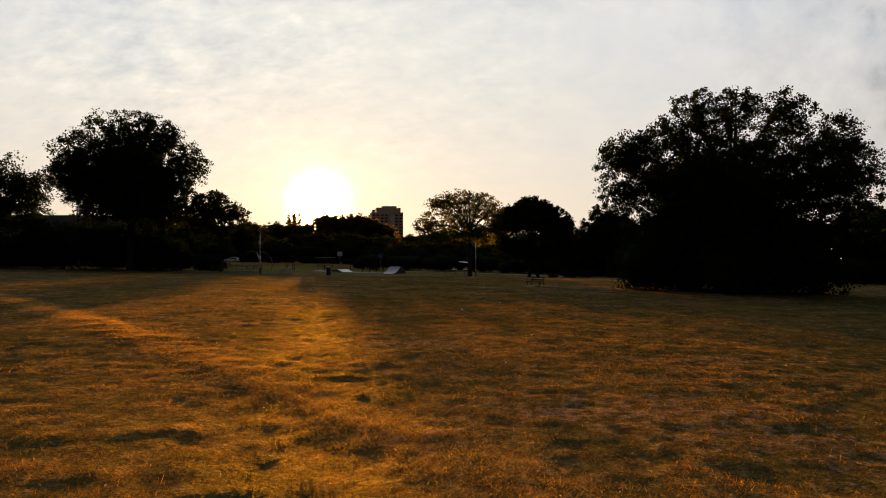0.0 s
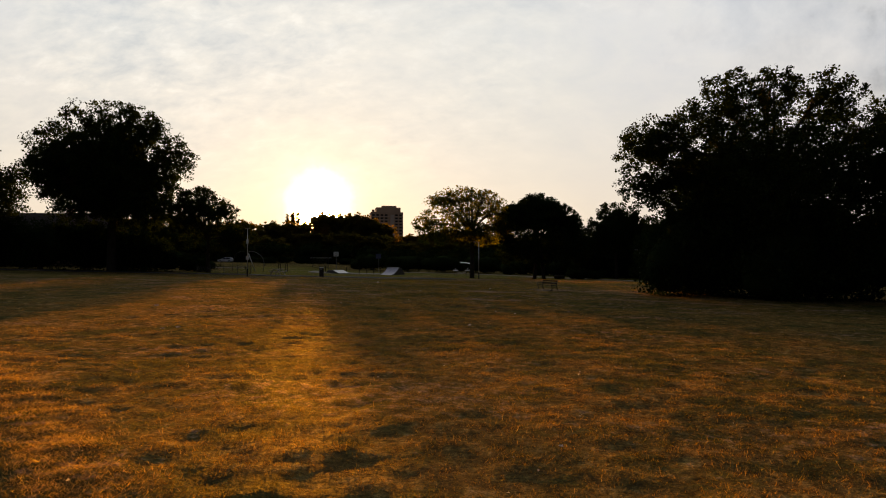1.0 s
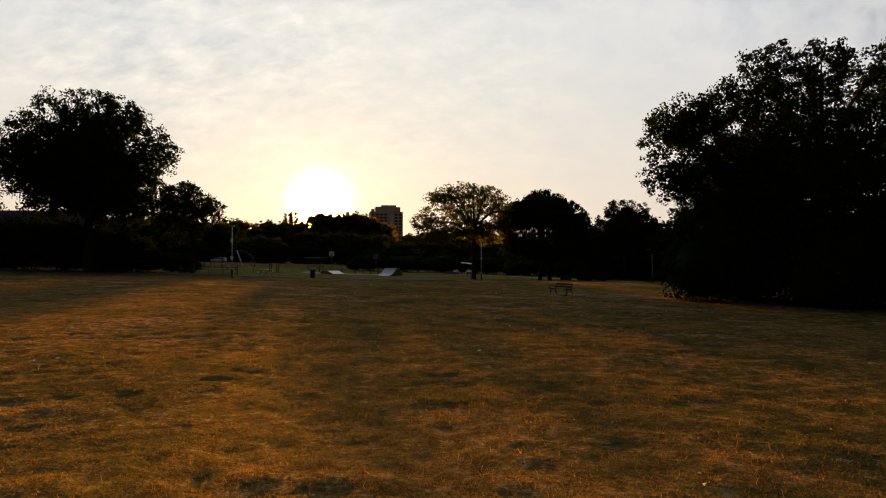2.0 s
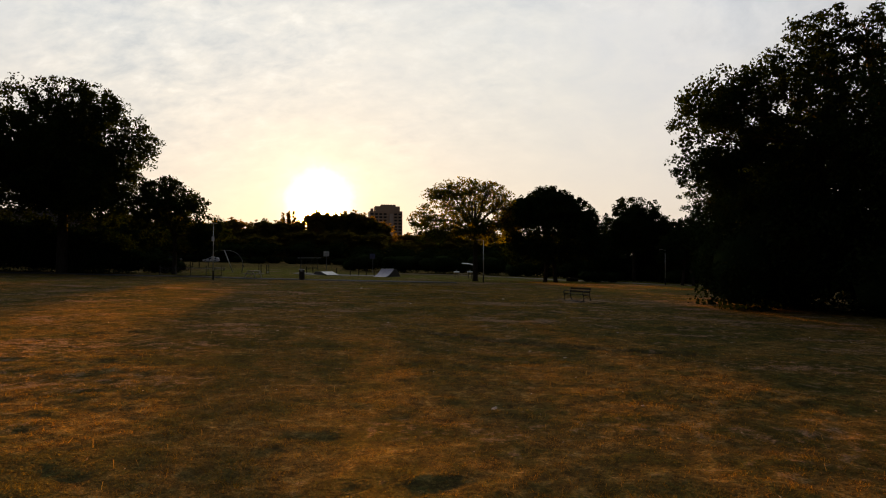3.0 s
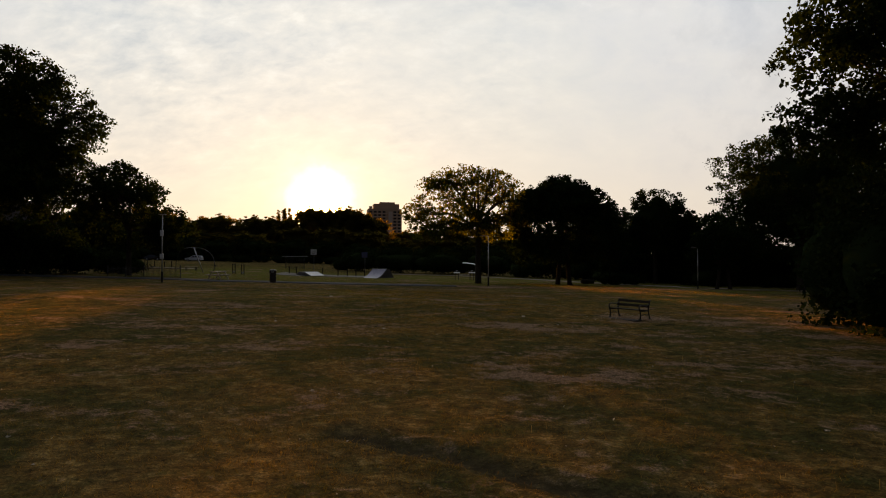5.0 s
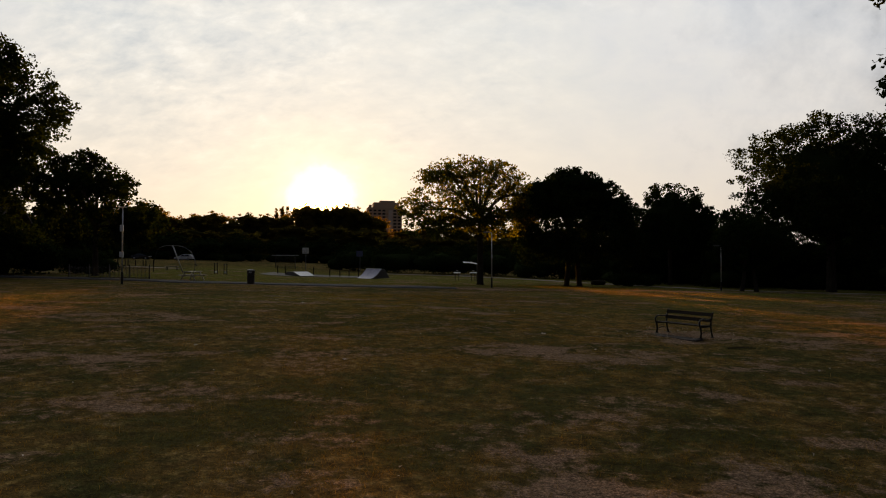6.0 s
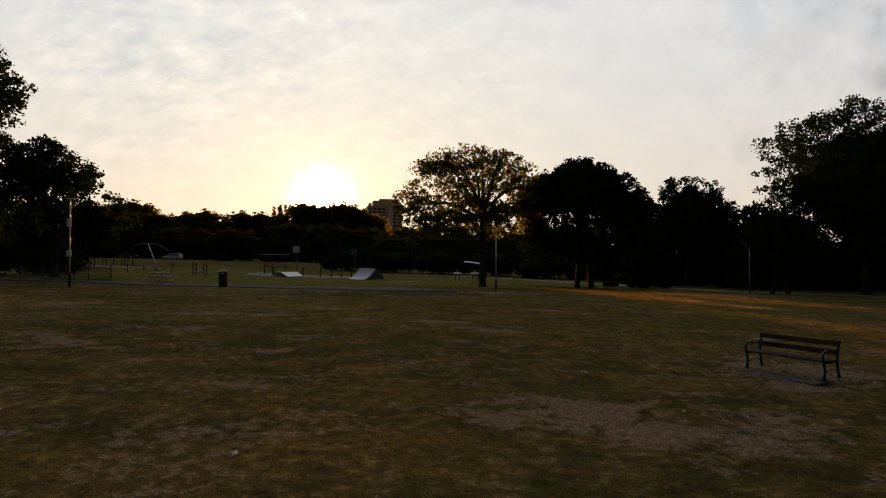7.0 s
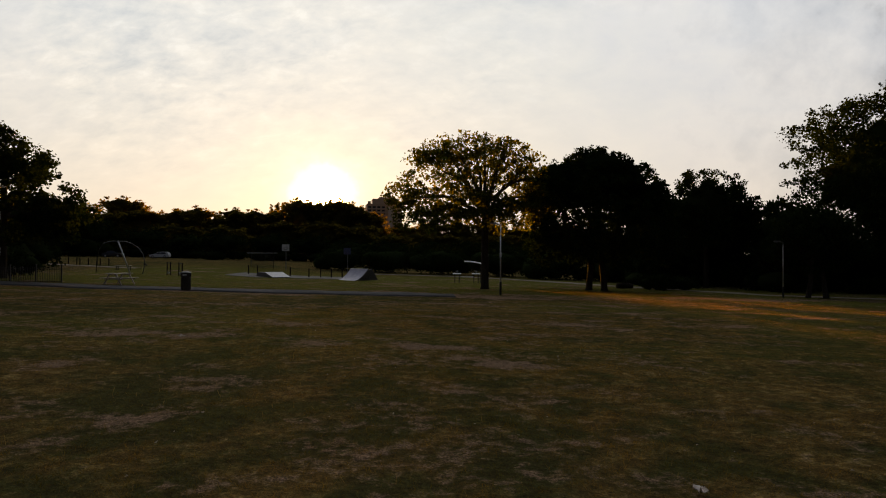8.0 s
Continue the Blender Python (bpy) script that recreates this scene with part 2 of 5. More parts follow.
def ground_material():
    """Dry park grass: green and straw patches, bare earth where 'worn' is high, coarse and fine relief."""
    m, t, out = material("dry_park_grass")
    b = t.nodes.new("ShaderNodeBsdfDiffuse")
    co = t.nodes.new("ShaderNodeTexCoord")
    at = t.nodes.new("ShaderNodeAttribute")
    at.attribute_name = "worn"

    def tex(scale, detail=5.0, rough=0.6, stretch=(1, 1, 1)):
        mp = node(t, "ShaderNodeMapping", Scale=stretch)
        link(t, co.outputs["Object"], mp.inputs[0])
        n = node(t, "ShaderNodeTexNoise", Scale=scale, Detail=detail, Roughness=rough)
        link(t, mp.outputs[0], n.inputs["Vector"])
        return n.outputs[0]

    broad, mid, fine, tiny = tex(0.10, 4), tex(0.8, 6, 0.75), tex(4.0, 6, 0.7), tex(38.0, 4, 0.7)
    f = math_node(t, "ADD", math_node(t, "MULTIPLY", broad, 0.35), math_node(t, "MULTIPLY", mid, 0.65))
    green = ramp(t, fine, [(0.3, (0.018, 0.023, 0.006)), (0.7, (0.108, 0.115, 0.030))])
    straw = ramp(t, fine, [(0.30, (0.060, 0.037, 0.012)), (0.52, (0.21, 0.135, 0.038)), (0.68, (0.50, 0.36, 0.125))])
    earth = ramp(t, tiny, [(0.3, (0.17, 0.105, 0.072)), (0.7, (0.50, 0.34, 0.24))])
    col = mix_rgb(t, ramp(t, f, [(0.44, (0, 0, 0)), (0.56, (1, 1, 1))]), green, straw)
    fresh = t.nodes.new("ShaderNodeAttribute")
    fresh.attribute_name = "fresh"
    col = mix_rgb(t, fresh.outputs["Fac"], col, ramp(t, fine, [(0.3, (0.060, 0.078, 0.010)), (0.7, (0.24, 0.255, 0.036))]))
    worn = math_node(t, "ADD", at.outputs["Fac"], math_node(t, "MULTIPLY", math_node(t, "SUBTRACT", fine, 0.52), 3.4))
    col = mix_rgb(t, ramp(t, worn, [(0.36, (0, 0, 0)), (0.80, (1, 1, 1))]), col, earth)
    col = mix_rgb(t, ramp(t, tiny, [(0.40, (1, 1, 1)), (0.62, (0, 0, 0))]), col, mix_rgb(t, 1.0, col, (0.45, 0.45, 0.43), "MULTIPLY"))
    flecks = tex(11.0, 5, 0.75, (1.0, 1.6, 1.0))
    col = mix_rgb(t, 1.0, col, ramp(t, flecks, [(0.34, (0.30, 0.31, 0.29)), (0.50, (0.92, 0.92, 0.92)), (0.66, (1.35, 1.30, 1.22))]), "MULTIPLY")
    # the shade in the rut, put into the ground colour as a dark tone
    rut_shade = t.nodes.new("ShaderNodeAttribute")
    rut_shade.attribute_name = "rut_shade"
    col = mix_rgb(t, math_node(t, "MULTIPLY", rut_shade.outputs["Fac"], 0.85), col, ramp(t, fine, [(0.3, (0.012, 0.010, 0.008)), (0.7, (0.045, 0.038, 0.026))]))
    link(t, col, b.inputs["Color"])
    h = math_node(t, "ADD", math_node(t, "MULTIPLY", fine, 0.15), math_node(t, "MULTIPLY", tiny, 0.016))
    bp = node(t, "ShaderNodeBump", Strength=0.9, Distance=1.0)
    link(t, h, bp.inputs["Height"])
    link(t, bp.outputs[0], b.inputs["Normal"])
    sh, mg = node(t, "ShaderNodeBsdfGlossy", Roughness=0.55), node(t, "ShaderNodeMixShader", i0=0.07)
    link(t, mix_rgb(t, 0.6, (0.8, 0.62, 0.34), col), sh.inputs["Color"])
    link(t, bp.outputs[0], sh.inputs["Normal"])
    link(t, b.outputs[0], mg.inputs[1])
    link(t, sh.outputs[0], mg.inputs[2])
    link(t, mg.outputs[0], out.inputs[0])
    return m


SOIL = ground_material()


# ---- shapes ----
def smooth01(a, b, v):
    u = min(1.0, max(0.0, (v - a) / (b - a)))
    return u * u * (3 - 2 * u)


TRAIL = [(-28, 35), (-20.6, 28.5), (-9.4, 17.5), (-4.3, 12.1), (-1.1, 8.3), (0.9, 6.0), (4.5, 1.5)]
RUT = [(-0.95, 35.5), (0.4, 34.65), (2.0, 33.55), (4.3, 32.4), (6.2, 31.8)]
PATH_LINE = [(-90, 96), (-50, 89.5), (-30, 88.2), (-10, 87.7), (4, 88.2), (18, 91.5), (36, 96), (70, 103)]


def line_distance(x, y, line):
    best = 1e9
    for (ax, ay), (bx, by) in zip(line, line[1:]):
        dx, dy = bx - ax, by - ay
        u = min(1, max(0, ((x - ax) * dx + (y - ay) * dy) / (dx * dx + dy * dy)))
        best = min(best, math.hypot(x - ax - u * dx, y - ay - u * dy))
    return best


def tufts(x, y):
    """The small humps of old tussocky grass, -1 to 1."""
    return 0.75 * noise.noise((x * 1.9, y * 2.6, 3.1)) + 0.45 * noise.noise((x * 4.6, y * 5.6, 8.2))


def gz(x, y):
    """Height of the ground: it falls gently towards +x, with a low rise beyond the playground."""
    z = -0.021 * max(-160, min(160, x))
    z += 0.75 * smooth01(105, 165, y) * smooth01(-12, -34, x)
    # a shallow hollow beyond the path
    z -= (0.07 * smooth01(74, 88, y) + 0.28 * smooth01(92, 106, y)) * smooth01(-30, -20, x) * smooth01(240, 180, y)
    # bank added under the far wood to block the bright horizon
    z += 3.2 * smooth01(204, 240, y)
    z += 0.22 * smooth01(2, 18, y) * smooth01(84, 60, y)
    if -25 < x < 8 and y < 33:
        z += 0.03 * math.exp(-(line_distance(x, y, TRAIL) / 0.5) ** 2)
    if abs(x) < 80 and -20 < y < 140:
        z += 0.05 * noise.noise((x * 0.28, y * 0.28, 1.7)) + 0.022 * noise.noise((x * 0.9, y * 0.9, 5.1))
    if -11 < x < 12 and 3 < y < 64:
        z += 0.045 * tufts(x, y)
        if 31 < y < 37:
            d = line_distance(x, y, RUT)
            z -= 0.085 * math.exp(-(d / 0.20) ** 2) - 0.03 * math.exp(-((d - 0.42) / 0.18) ** 2)
    return z


def part(name, bm, mat, parent=None, label="", smooth=False):
    """Links a bmesh as one mesh object under a thing or a part."""
    me = bpy.data.meshes.new(name)
    bmesh.ops.recalc_face_normals(bm, faces=bm.faces)
    bm.to_mesh(me)
    bm.free()
    me.materials.append(mat)
    if smooth:
        for p in me.polygons:
            p.use_smooth = True
    ob = new(name, me)
    ob.parent = parent
    if label:
        tagged(ob, label)
    return ob


def shared_part(name, me, parent, m):
    ob = new(name, me)
    ob.parent = parent
    ob.matrix_basis = m
    return ob


def mesh_of(name, bm, mat):
    me = bpy.data.meshes.new(name)
    bmesh.ops.recalc_face_normals(bm, faces=bm.faces)
    bm.to_mesh(me)
    bm.free()
    me.materials.append(mat)
    return me


def thing(name, m, label, category, group="", kind=""):
    ob = new(name)
    ob.empty_display_size = 0.3
    ob.matrix_basis = m
    return tagged(ob, label, category, group, kind)


def box(bm, c, s, bevel=0.0, rot=None):
    """A box of size s round c, its edges rounded."""
    made = bmesh.ops.create_cube(bm, size=1.0)["verts"]
    bmesh.ops.scale(bm, vec=s, verts=made)
    if bevel:
        edges = {e for v in made for e in v.link_edges}
        made = list({v for f in bmesh.ops.bevel(bm, geom=list(edges), offset=bevel, segments=2, affect="EDGES", profile=0.7)["faces"] for v in f.verts} | {v for v in made if v.is_valid})
    if rot is not None:
        bmesh.ops.rotate(bm, cent=(0, 0, 0), matrix=Euler(rot).to_matrix(), verts=made)
    bmesh.ops.translate(bm, vec=c, verts=made)
    return made


def tube(bm, pts, radii, sides=8, cap=True):
    """A round bar along points, with a radius at each."""
    pts = [Vector(p) for p in pts]
    if isinstance(radii, (int, float)):
        radii = [radii] * len(pts)
    rings, side = [], None
    for i, p in enumerate(pts):
        d = (pts[min(i + 1, len(pts) - 1)] - pts[max(i - 1, 0)]).normalized()
        if side is None:
            side = d.orthogonal().normalized()
        side = (side - d * side.dot(d)).normalized()
        up = d.cross(side)
        rings.append([bm.verts.new(p + radii[i] * (math.cos(a) * side + math.sin(a) * up)) for a in (2 * math.pi * k / sides for k in range(sides))])
    for a, b in zip(rings, rings[1:]):
        for k in range(sides):
            bm.faces.new((a[k], a[(k + 1) % sides], b[(k + 1) % sides], b[k]))
    if cap:
        bm.faces.new(rings[0][::-1])
        bm.faces.new(rings[-1])


def lathe(bm, profile, sides=20):
    """Turns (radius, height) pairs round the z axis."""
    rings = [[bm.verts.new((r * math.cos(a), r * math.sin(a), z)) for a in (2 * math.pi * k / sides for k in range(sides))] for r, z in profile]
    for a, b in zip(rings, rings[1:]):
        for k in range(sides):
            bm.faces.new((a[k], a[(k + 1) % sides], b[(k + 1) % sides], b[k]))
    bm.faces.new(rings[0][::-1])
    bm.faces.new(rings[-1])


def extrude_profile(bm, pts, axis_from, axis_to):
    """A plate: (x, z) outline swept along y."""
    a = [bm.verts.new((x, axis_from, z)) for x, z in pts]
    b = [bm.verts.new((x, axis_to, z)) for x, z in pts]
    n = len(pts)
    for k in range(n):
        bm.faces.new((a[k], a[(k + 1) % n], b[(k + 1) % n], b[k]))
    bm.faces.new(a[::-1])
    bm.faces.new(b)


def mesh_from_arrays(name, verts, faces, mat):
    """A mesh from number arrays: (n, 3) vertices and (m, k) faces."""
    me = bpy.data.meshes.new(name)
    me.vertices.add(len(verts))
    me.vertices.foreach_set("co", np.ascontiguousarray(verts, np.float32).ravel())
    m, k = faces.shape
    me.loops.add(m * k)
    me.loops.foreach_set("vertex_index", np.ascontiguousarray(faces, np.int32).ravel())
    me.polygons.add(m)
    me.polygons.foreach_set("loop_start", np.arange(0, m * k, k, dtype=np.int32))
    me.update(calc_edges=True)
    me.materials.append(mat)
    return me


# ---- ground ----
def worn_at(x, y):
    w = 0.28 * math.exp(-(line_distance(x, y, TRAIL) / 0.7) ** 2)
    w += 1.0 * math.exp(-(((x - 8.1) / 1.5) ** 2 + ((y - 53.2) / 1.3) ** 2))
    w += 0.5 * math.exp(-(line_distance(x, y, PATH_LINE) / 2.6) ** 4)
    w += 0.42 * smooth01(0.10, 0.50, noise.noise((x * 0.16, y * 0.33, 9.3)))
    w += (0.22 + 0.30 * smooth01(28, 46, y)) * smooth01(0.12, 0.6, noise.noise((x * 0.55, y * 0.95, 4.4)) + 0.4 * noise.noise((x * 1.7, y * 2.6, 1.4)))
    w += 0.50 * smooth01(26, 40, y) * smooth01(0.12, 0.42, noise.noise((x * 0.75, y * 1.25, 7.7)))
    return w


def rut_shade_at(x, y):
    """How much of the rut's shade is put into the ground colour along its bottom."""
    return math.exp(-(line_distance(x, y, RUT) / 0.24) ** 2) if 30 < y < 38 else 0.0


def fresh_at(x, y):
    """Greener, mown grass beyond the path and a little of it before."""
    g = 0.85 * smooth01(89.5 - 0.12 * max(0, x), 92.5 - 0.10 * max(0, x), y) * smooth01(150, 122, y) * smooth01(-44, -36, x) * smooth01(78, 52, x)
    g += 0.40 * smooth01(56, 68, y) * smooth01(88, 84, y) * smooth01(-0.25, 0.35, noise.noise((x * 0.10, y * 0.16, 6.6)))
    return g


def build_ground():
    def stretch(a, b, step):
        mid = list(np.arange(a, b + step / 2, step))
        far = list(np.geomspace(step * 1.6, 2600, 26))
        return np.array([a - d for d in reversed(far)] + mid + [b + d for d in far])

    xs, ys = stretch(-46, 46, 0.5), stretch(-6, 126, 0.5)
    xs = np.unique(np.concatenate([xs[(xs < -11) | (xs > 12)], np.arange(-11, 12.01, 0.17)]))
    ys = np.unique(np.concatenate([ys[(ys < 3) | (ys > 64)], np.arange(3, 64.01, 0.17)]))
    nx, ny = len(xs), len(ys)
    verts = np.array([(x, y, gz(x, y)) for y in ys for x in xs])
    i = np.arange(ny - 1)[:, None] * nx + np.arange(nx - 1)[None, :]
    faces = np.stack([i, i + 1, i + nx + 1, i + nx], -1).reshape(-1, 4)
    me = mesh_from_arrays("ground", verts, faces, SOIL)
    worn = me.attributes.new("worn", "FLOAT", "POINT")
    worn.data.foreach_set("value", np.array([worn_at(x, y) if -60 < x < 60 and -10 < y < 130 else 0 for x, y, _ in verts], np.float32))
    fresh = me.attributes.new("fresh", "FLOAT", "POINT")
    fresh.data.foreach_set("value", np.array([fresh_at(x, y) if -80 < x < 80 and 50 < y < 160 else 0 for x, y, _ in verts], np.float32))
    rut_shade = me.attributes.new("rut_shade", "FLOAT", "POINT")
    rut_shade.data.foreach_set("value", np.array([rut_shade_at(x, y) if -3 < x < 8 else 0 for x, y, _ in verts], np.float32))
    for p in me.polygons:
        p.use_smooth = True
    tagged(new("ground", me), "dry park grass in straw and green patches", "grass", kind="structure")


build_ground()


def ribbon(name, line, width, mat, label, category, lift=0.012):
    """A path that follows the ground."""
    bm, prev = bmesh.new(), None
    pts = []
    for (ax, ay), (bx, by) in zip(line, line[1:]):
        n = max(2, int(math.hypot(bx - ax, by - ay) / 0.8))
        pts += [(ax + (bx - ax) * k / n, ay + (by - ay) * k / n) for k in range(n)]
    for k in range(2, len(pts) - 2):
        (ax, ay), (bx, by) = pts[k - 2], pts[k + 2]
        d = Vector((bx - ax, by - ay)).normalized()
        row = []
        for s, off, h in ((-1, 0.0, -0.05), (-1, 0.06, 1), (-0.33, 0, 1), (0.33, 0, 1), (1, -0.06, 1), (1, 0.0, -0.05)):
            w = s * width / 2 + off + (0.10 * noise.noise((pts[k][0] * 0.6, s * 3.0, 2)) if abs(s) == 1 else 0)
            x, y = pts[k][0] - d.y * w, pts[k][1] + d.x * w
            row.append(bm.verts.new((x, y, gz(x, y) + (0.035 + lift if h == 1 else h))))
        if prev:
            for a in range(5):
                bm.faces.new((prev[a], row[a], row[a + 1], prev[a + 1]))
        prev = row
    tagged(part(name, bm, mat, smooth=True), label, category, kind="structure")


ribbon("path", PATH_LINE[:5], 3.4, ASPHALT, "worn grey asphalt footpath across the park", "path")
ribbon("gravel_path", [(-12, 141), (2, 139), (12, 130), (20, 119), (27, 111), (33, 104.5), (46, 101.5), (80, 105)], 1.9, GRAVEL, "pale gravel path along the trees", "path")


def build_grass():
    """Blades in tufts along the way of the camera, thinner to the sides."""
    rng = np.random.default_rng(5)
    n_tuft = 150000
    ty = rng.uniform(3.5, 74, n_tuft)
    tx = np.clip(rng.normal(0, 5.6, n_tuft), -16, 16) + 0.4
    size = np.array([0.7 * noise.noise((x * 0.5, y * 0.5, 3.3)) + 0.9 * tufts(x, y) for x, y in zip(tx, ty)])
    keep = (size + rng.uniform(-0.6, 0.6, n_tuft)) > -0.55
    worn = np.array([worn_at(x, y) for x, y in zip(tx, ty)])
    keep &= rng.uniform(0, 1, n_tuft) > 0.72 * worn
    keep &= np.array([rut_shade_at(x, y) for x, y in zip(tx, ty)]) < rng.uniform(0.15, 0.9, n_tuft)
    tx, ty, size = tx[keep], ty[keep], size[keep]
    per = 7
    k = len(tx)
    x = np.repeat(tx, per) + rng.normal(0, 0.08, k * per)
    y = np.repeat(ty, per) + rng.normal(0, 0.06, k * per)
    base = np.repeat([gz(a, b) for a, b in zip(tx, ty)], per) - 0.006
    h = np.repeat(np.clip(0.044 + 0.036 * size, 0.018, 0.09), per) * rng.uniform(0.5, 1.35, k * per)
    turn, lean = rng.uniform(0, 2 * np.pi, k * per), rng.uniform(0.4, 1.4, k * per)
    way, w = np.repeat(rng.uniform(0, 2 * np.pi, k), per) + rng.normal(0, 0.8, k * per), rng.uniform(0.0019, 0.0040, k * per)
    a = np.stack([x - np.cos(turn) * w, y - np.sin(turn) * w, base], -1)
    b = np.stack([x + np.cos(turn) * w, y + np.sin(turn) * w, base], -1)
    c = np.stack([x + np.cos(way) * np.sin(lean) * h, y + np.sin(way) * np.sin(lean) * h, base + np.cos(lean) * h], -1)
    verts = np.stack([a, b, c], 1).reshape(-1, 3)
    me = mesh_from_arrays("grass", verts, np.arange(len(verts)).reshape(-1, 3), GRASS)
    tagged(new("grass", me), "short dry grass blades, straw and dull green", "grass", kind="stuff")


build_grass()


def build_side_tufts():
    """Coarser tufts over the rest of the open grass, to the sides and far ahead."""
    rng = np.random.default_rng(15)
    n = 150000
    y = 10 + 104 * rng.uniform(0, 1, n) ** 0.8
    x = rng.uniform(-1, 1, n) * (14 + 0.36 * y)
    near = (np.abs(x - 0.4) < 10) & (y < 70)
    path = np.array([line_distance(a, b, PATH_LINE) < 2.2 for a, b in zip(x, y)])
    clump = np.array([noise.noise((a * 0.7, b * 0.9, 4.1)) for a, b in zip(x, y)])
    keep = ~near & ~path & (clump + rng.uniform(-0.5, 0.5, n) > -0.2) & ~((np.hypot(x - 23.5, y - 49.5) < 6.5))
    x, y, clump = x[keep], y[keep], clump[keep]
    k, per = len(x), 3
    x, y = np.repeat(x, per) + rng.normal(0, 0.1, k * per), np.repeat(y, per) + rng.normal(0, 0.1, k * per)
    base = np.array([gz(a, b) for a, b in zip(x, y)]) - 0.01
    h = np.clip(0.045 + 0.035 * np.repeat(clump, per), 0.02, 0.08) * rng.uniform(0.5, 1.4, k * per)
    turn, lean, way = rng.uniform(0, 2 * np.pi, k * per), rng.uniform(0.2, 1.2, k * per), rng.uniform(0, 2 * np.pi, k * per)
    w = rng.uniform(0.0025, 0.0035, k * per) + 0.00005 * y * rng.uniform(0.5, 1.2, k * per)
    a = np.stack([x - np.cos(turn) * w, y - np.sin(turn) * w, base], -1)
    b = np.stack([x + np.cos(turn) * w, y + np.sin(turn) * w, base], -1)
    c = np.stack([x + np.cos(way) * np.sin(lean) * h, y + np.sin(way) * np.sin(lean) * h, base + np.cos(lean) * h], -1)
    verts = np.stack([a, b, c], 1).reshape(-1, 3)
    me = mesh_from_arrays("grass", verts, np.arange(len(verts)).reshape(-1, 3), GRASS)
    tagged(new("grass", me), "coarse dry grass tufts at the sides of the lawn", "grass", kind="stuff")


build_side_tufts()


def build_stalks():
    """Thin pale seed stalks that stand above the short grass in loose groups."""
    rng = np.random.default_rng(25)
    n = 5000
    x, y = np.clip(rng.normal(0.3, 5.5, n), -15, 15), rng.uniform(4, 62, n)
    near = np.array([noise.noise((a * 0.6, b * 0.6, 12.4)) for a, b in zip(x, y)]) + rng.uniform(-0.3, 0.3, n) > 0.12
    x, y = x[near], y[near]
    k = len(x)
    base = np.array([gz(a, b) for a, b in zip(x, y)]) - 0.005
    h, lean, way, turn = rng.uniform(0.05, 0.115, k), rng.uniform(0.0, 0.7, k), rng.uniform(0, 2 * np.pi, k), rng.uniform(0, 2 * np.pi, k)
    w = rng.uniform(0.0012, 0.0021, k)
    top = np.stack([x + np.cos(way) * np.sin(lean) * h, y + np.sin(way) * np.sin(lean) * h, base + np.cos(lean) * h], -1)
    side = np.stack([np.cos(turn) * w, np.sin(turn) * w, np.zeros(k)], -1)
    foot = np.stack([x, y, base], -1)
    verts = np.stack([foot - side, foot + side, top + 0.9 * side, top - 0.9 * side], 1).reshape(-1, 3)
    me = mesh_from_arrays("seed_stalks", verts, np.arange(len(verts)).reshape(-1, 4), STRAW)
    tagged(new("seed_stalks", me), "thin pale seed stalks above the short grass", "grass", kind="stuff")


build_stalks()


def build_trail():
    """Pale straw trodden flat along the old trail, in lying tufts."""
    rng = np.random.default_rng(6)
    xs, ys = [], []
    for (ax, ay), (bx, by) in zip(TRAIL, TRAIL[1:]):
        length = math.hypot(bx - ax, by - ay)
        n = int(length * 760)
        u, off = rng.uniform(0, 1, n), rng.normal(0, 0.42, n)
        xs.append(ax + (bx - ax) * u - (by - ay) / length * off)
        ys.append(ay + (by - ay) * u + (bx - ax) / length * off)
    tx, ty = np.concatenate(xs), np.concatenate(ys)
    keep = np.array([noise.noise((a * 1.3, b * 1.3, 2.2)) for a, b in zip(tx, ty)]) + rng.uniform(-0.5, 0.5, len(tx)) > -0.25
    tx, ty = tx[keep], ty[keep]
    per, k = 6, len(tx)
    x, y = np.repeat(tx, per) + rng.normal(0, 0.05, k * per), np.repeat(ty, per) + rng.normal(0, 0.05, k * per)
    base = np.repeat([gz(a, b) for a, b in zip(tx, ty)], per) - 0.004
    h, lean = rng.uniform(0.03, 0.085, k * per), rng.uniform(0.7, 1.48, k * per)
    way, w = np.repeat(rng.uniform(0, 2 * np.pi, k), per) + rng.normal(0, 0.5, k * per), rng.uniform(0.0014, 0.003, k * per)
    turn = rng.uniform(0, 2 * np.pi, k * per)
    a = np.stack([x - np.cos(turn) * w, y - np.sin(turn) * w, base], -1)
    b = np.stack([x + np.cos(turn) * w, y + np.sin(turn) * w, base], -1)
    c = np.stack([x + np.cos(way) * np.sin(lean) * h, y + np.sin(way) * np.sin(lean) * h, base + np.cos(lean) * h], -1)
    verts = np.stack([a, b, c], 1).reshape(-1, 3)
    me = mesh_from_arrays("trodden_straw", verts, np.arange(len(verts)).reshape(-1, 3), STRAW)
    tagged(new("trodden_straw", me), "pale straw trodden flat along an old trail", "straw", kind="stuff")


build_trail()


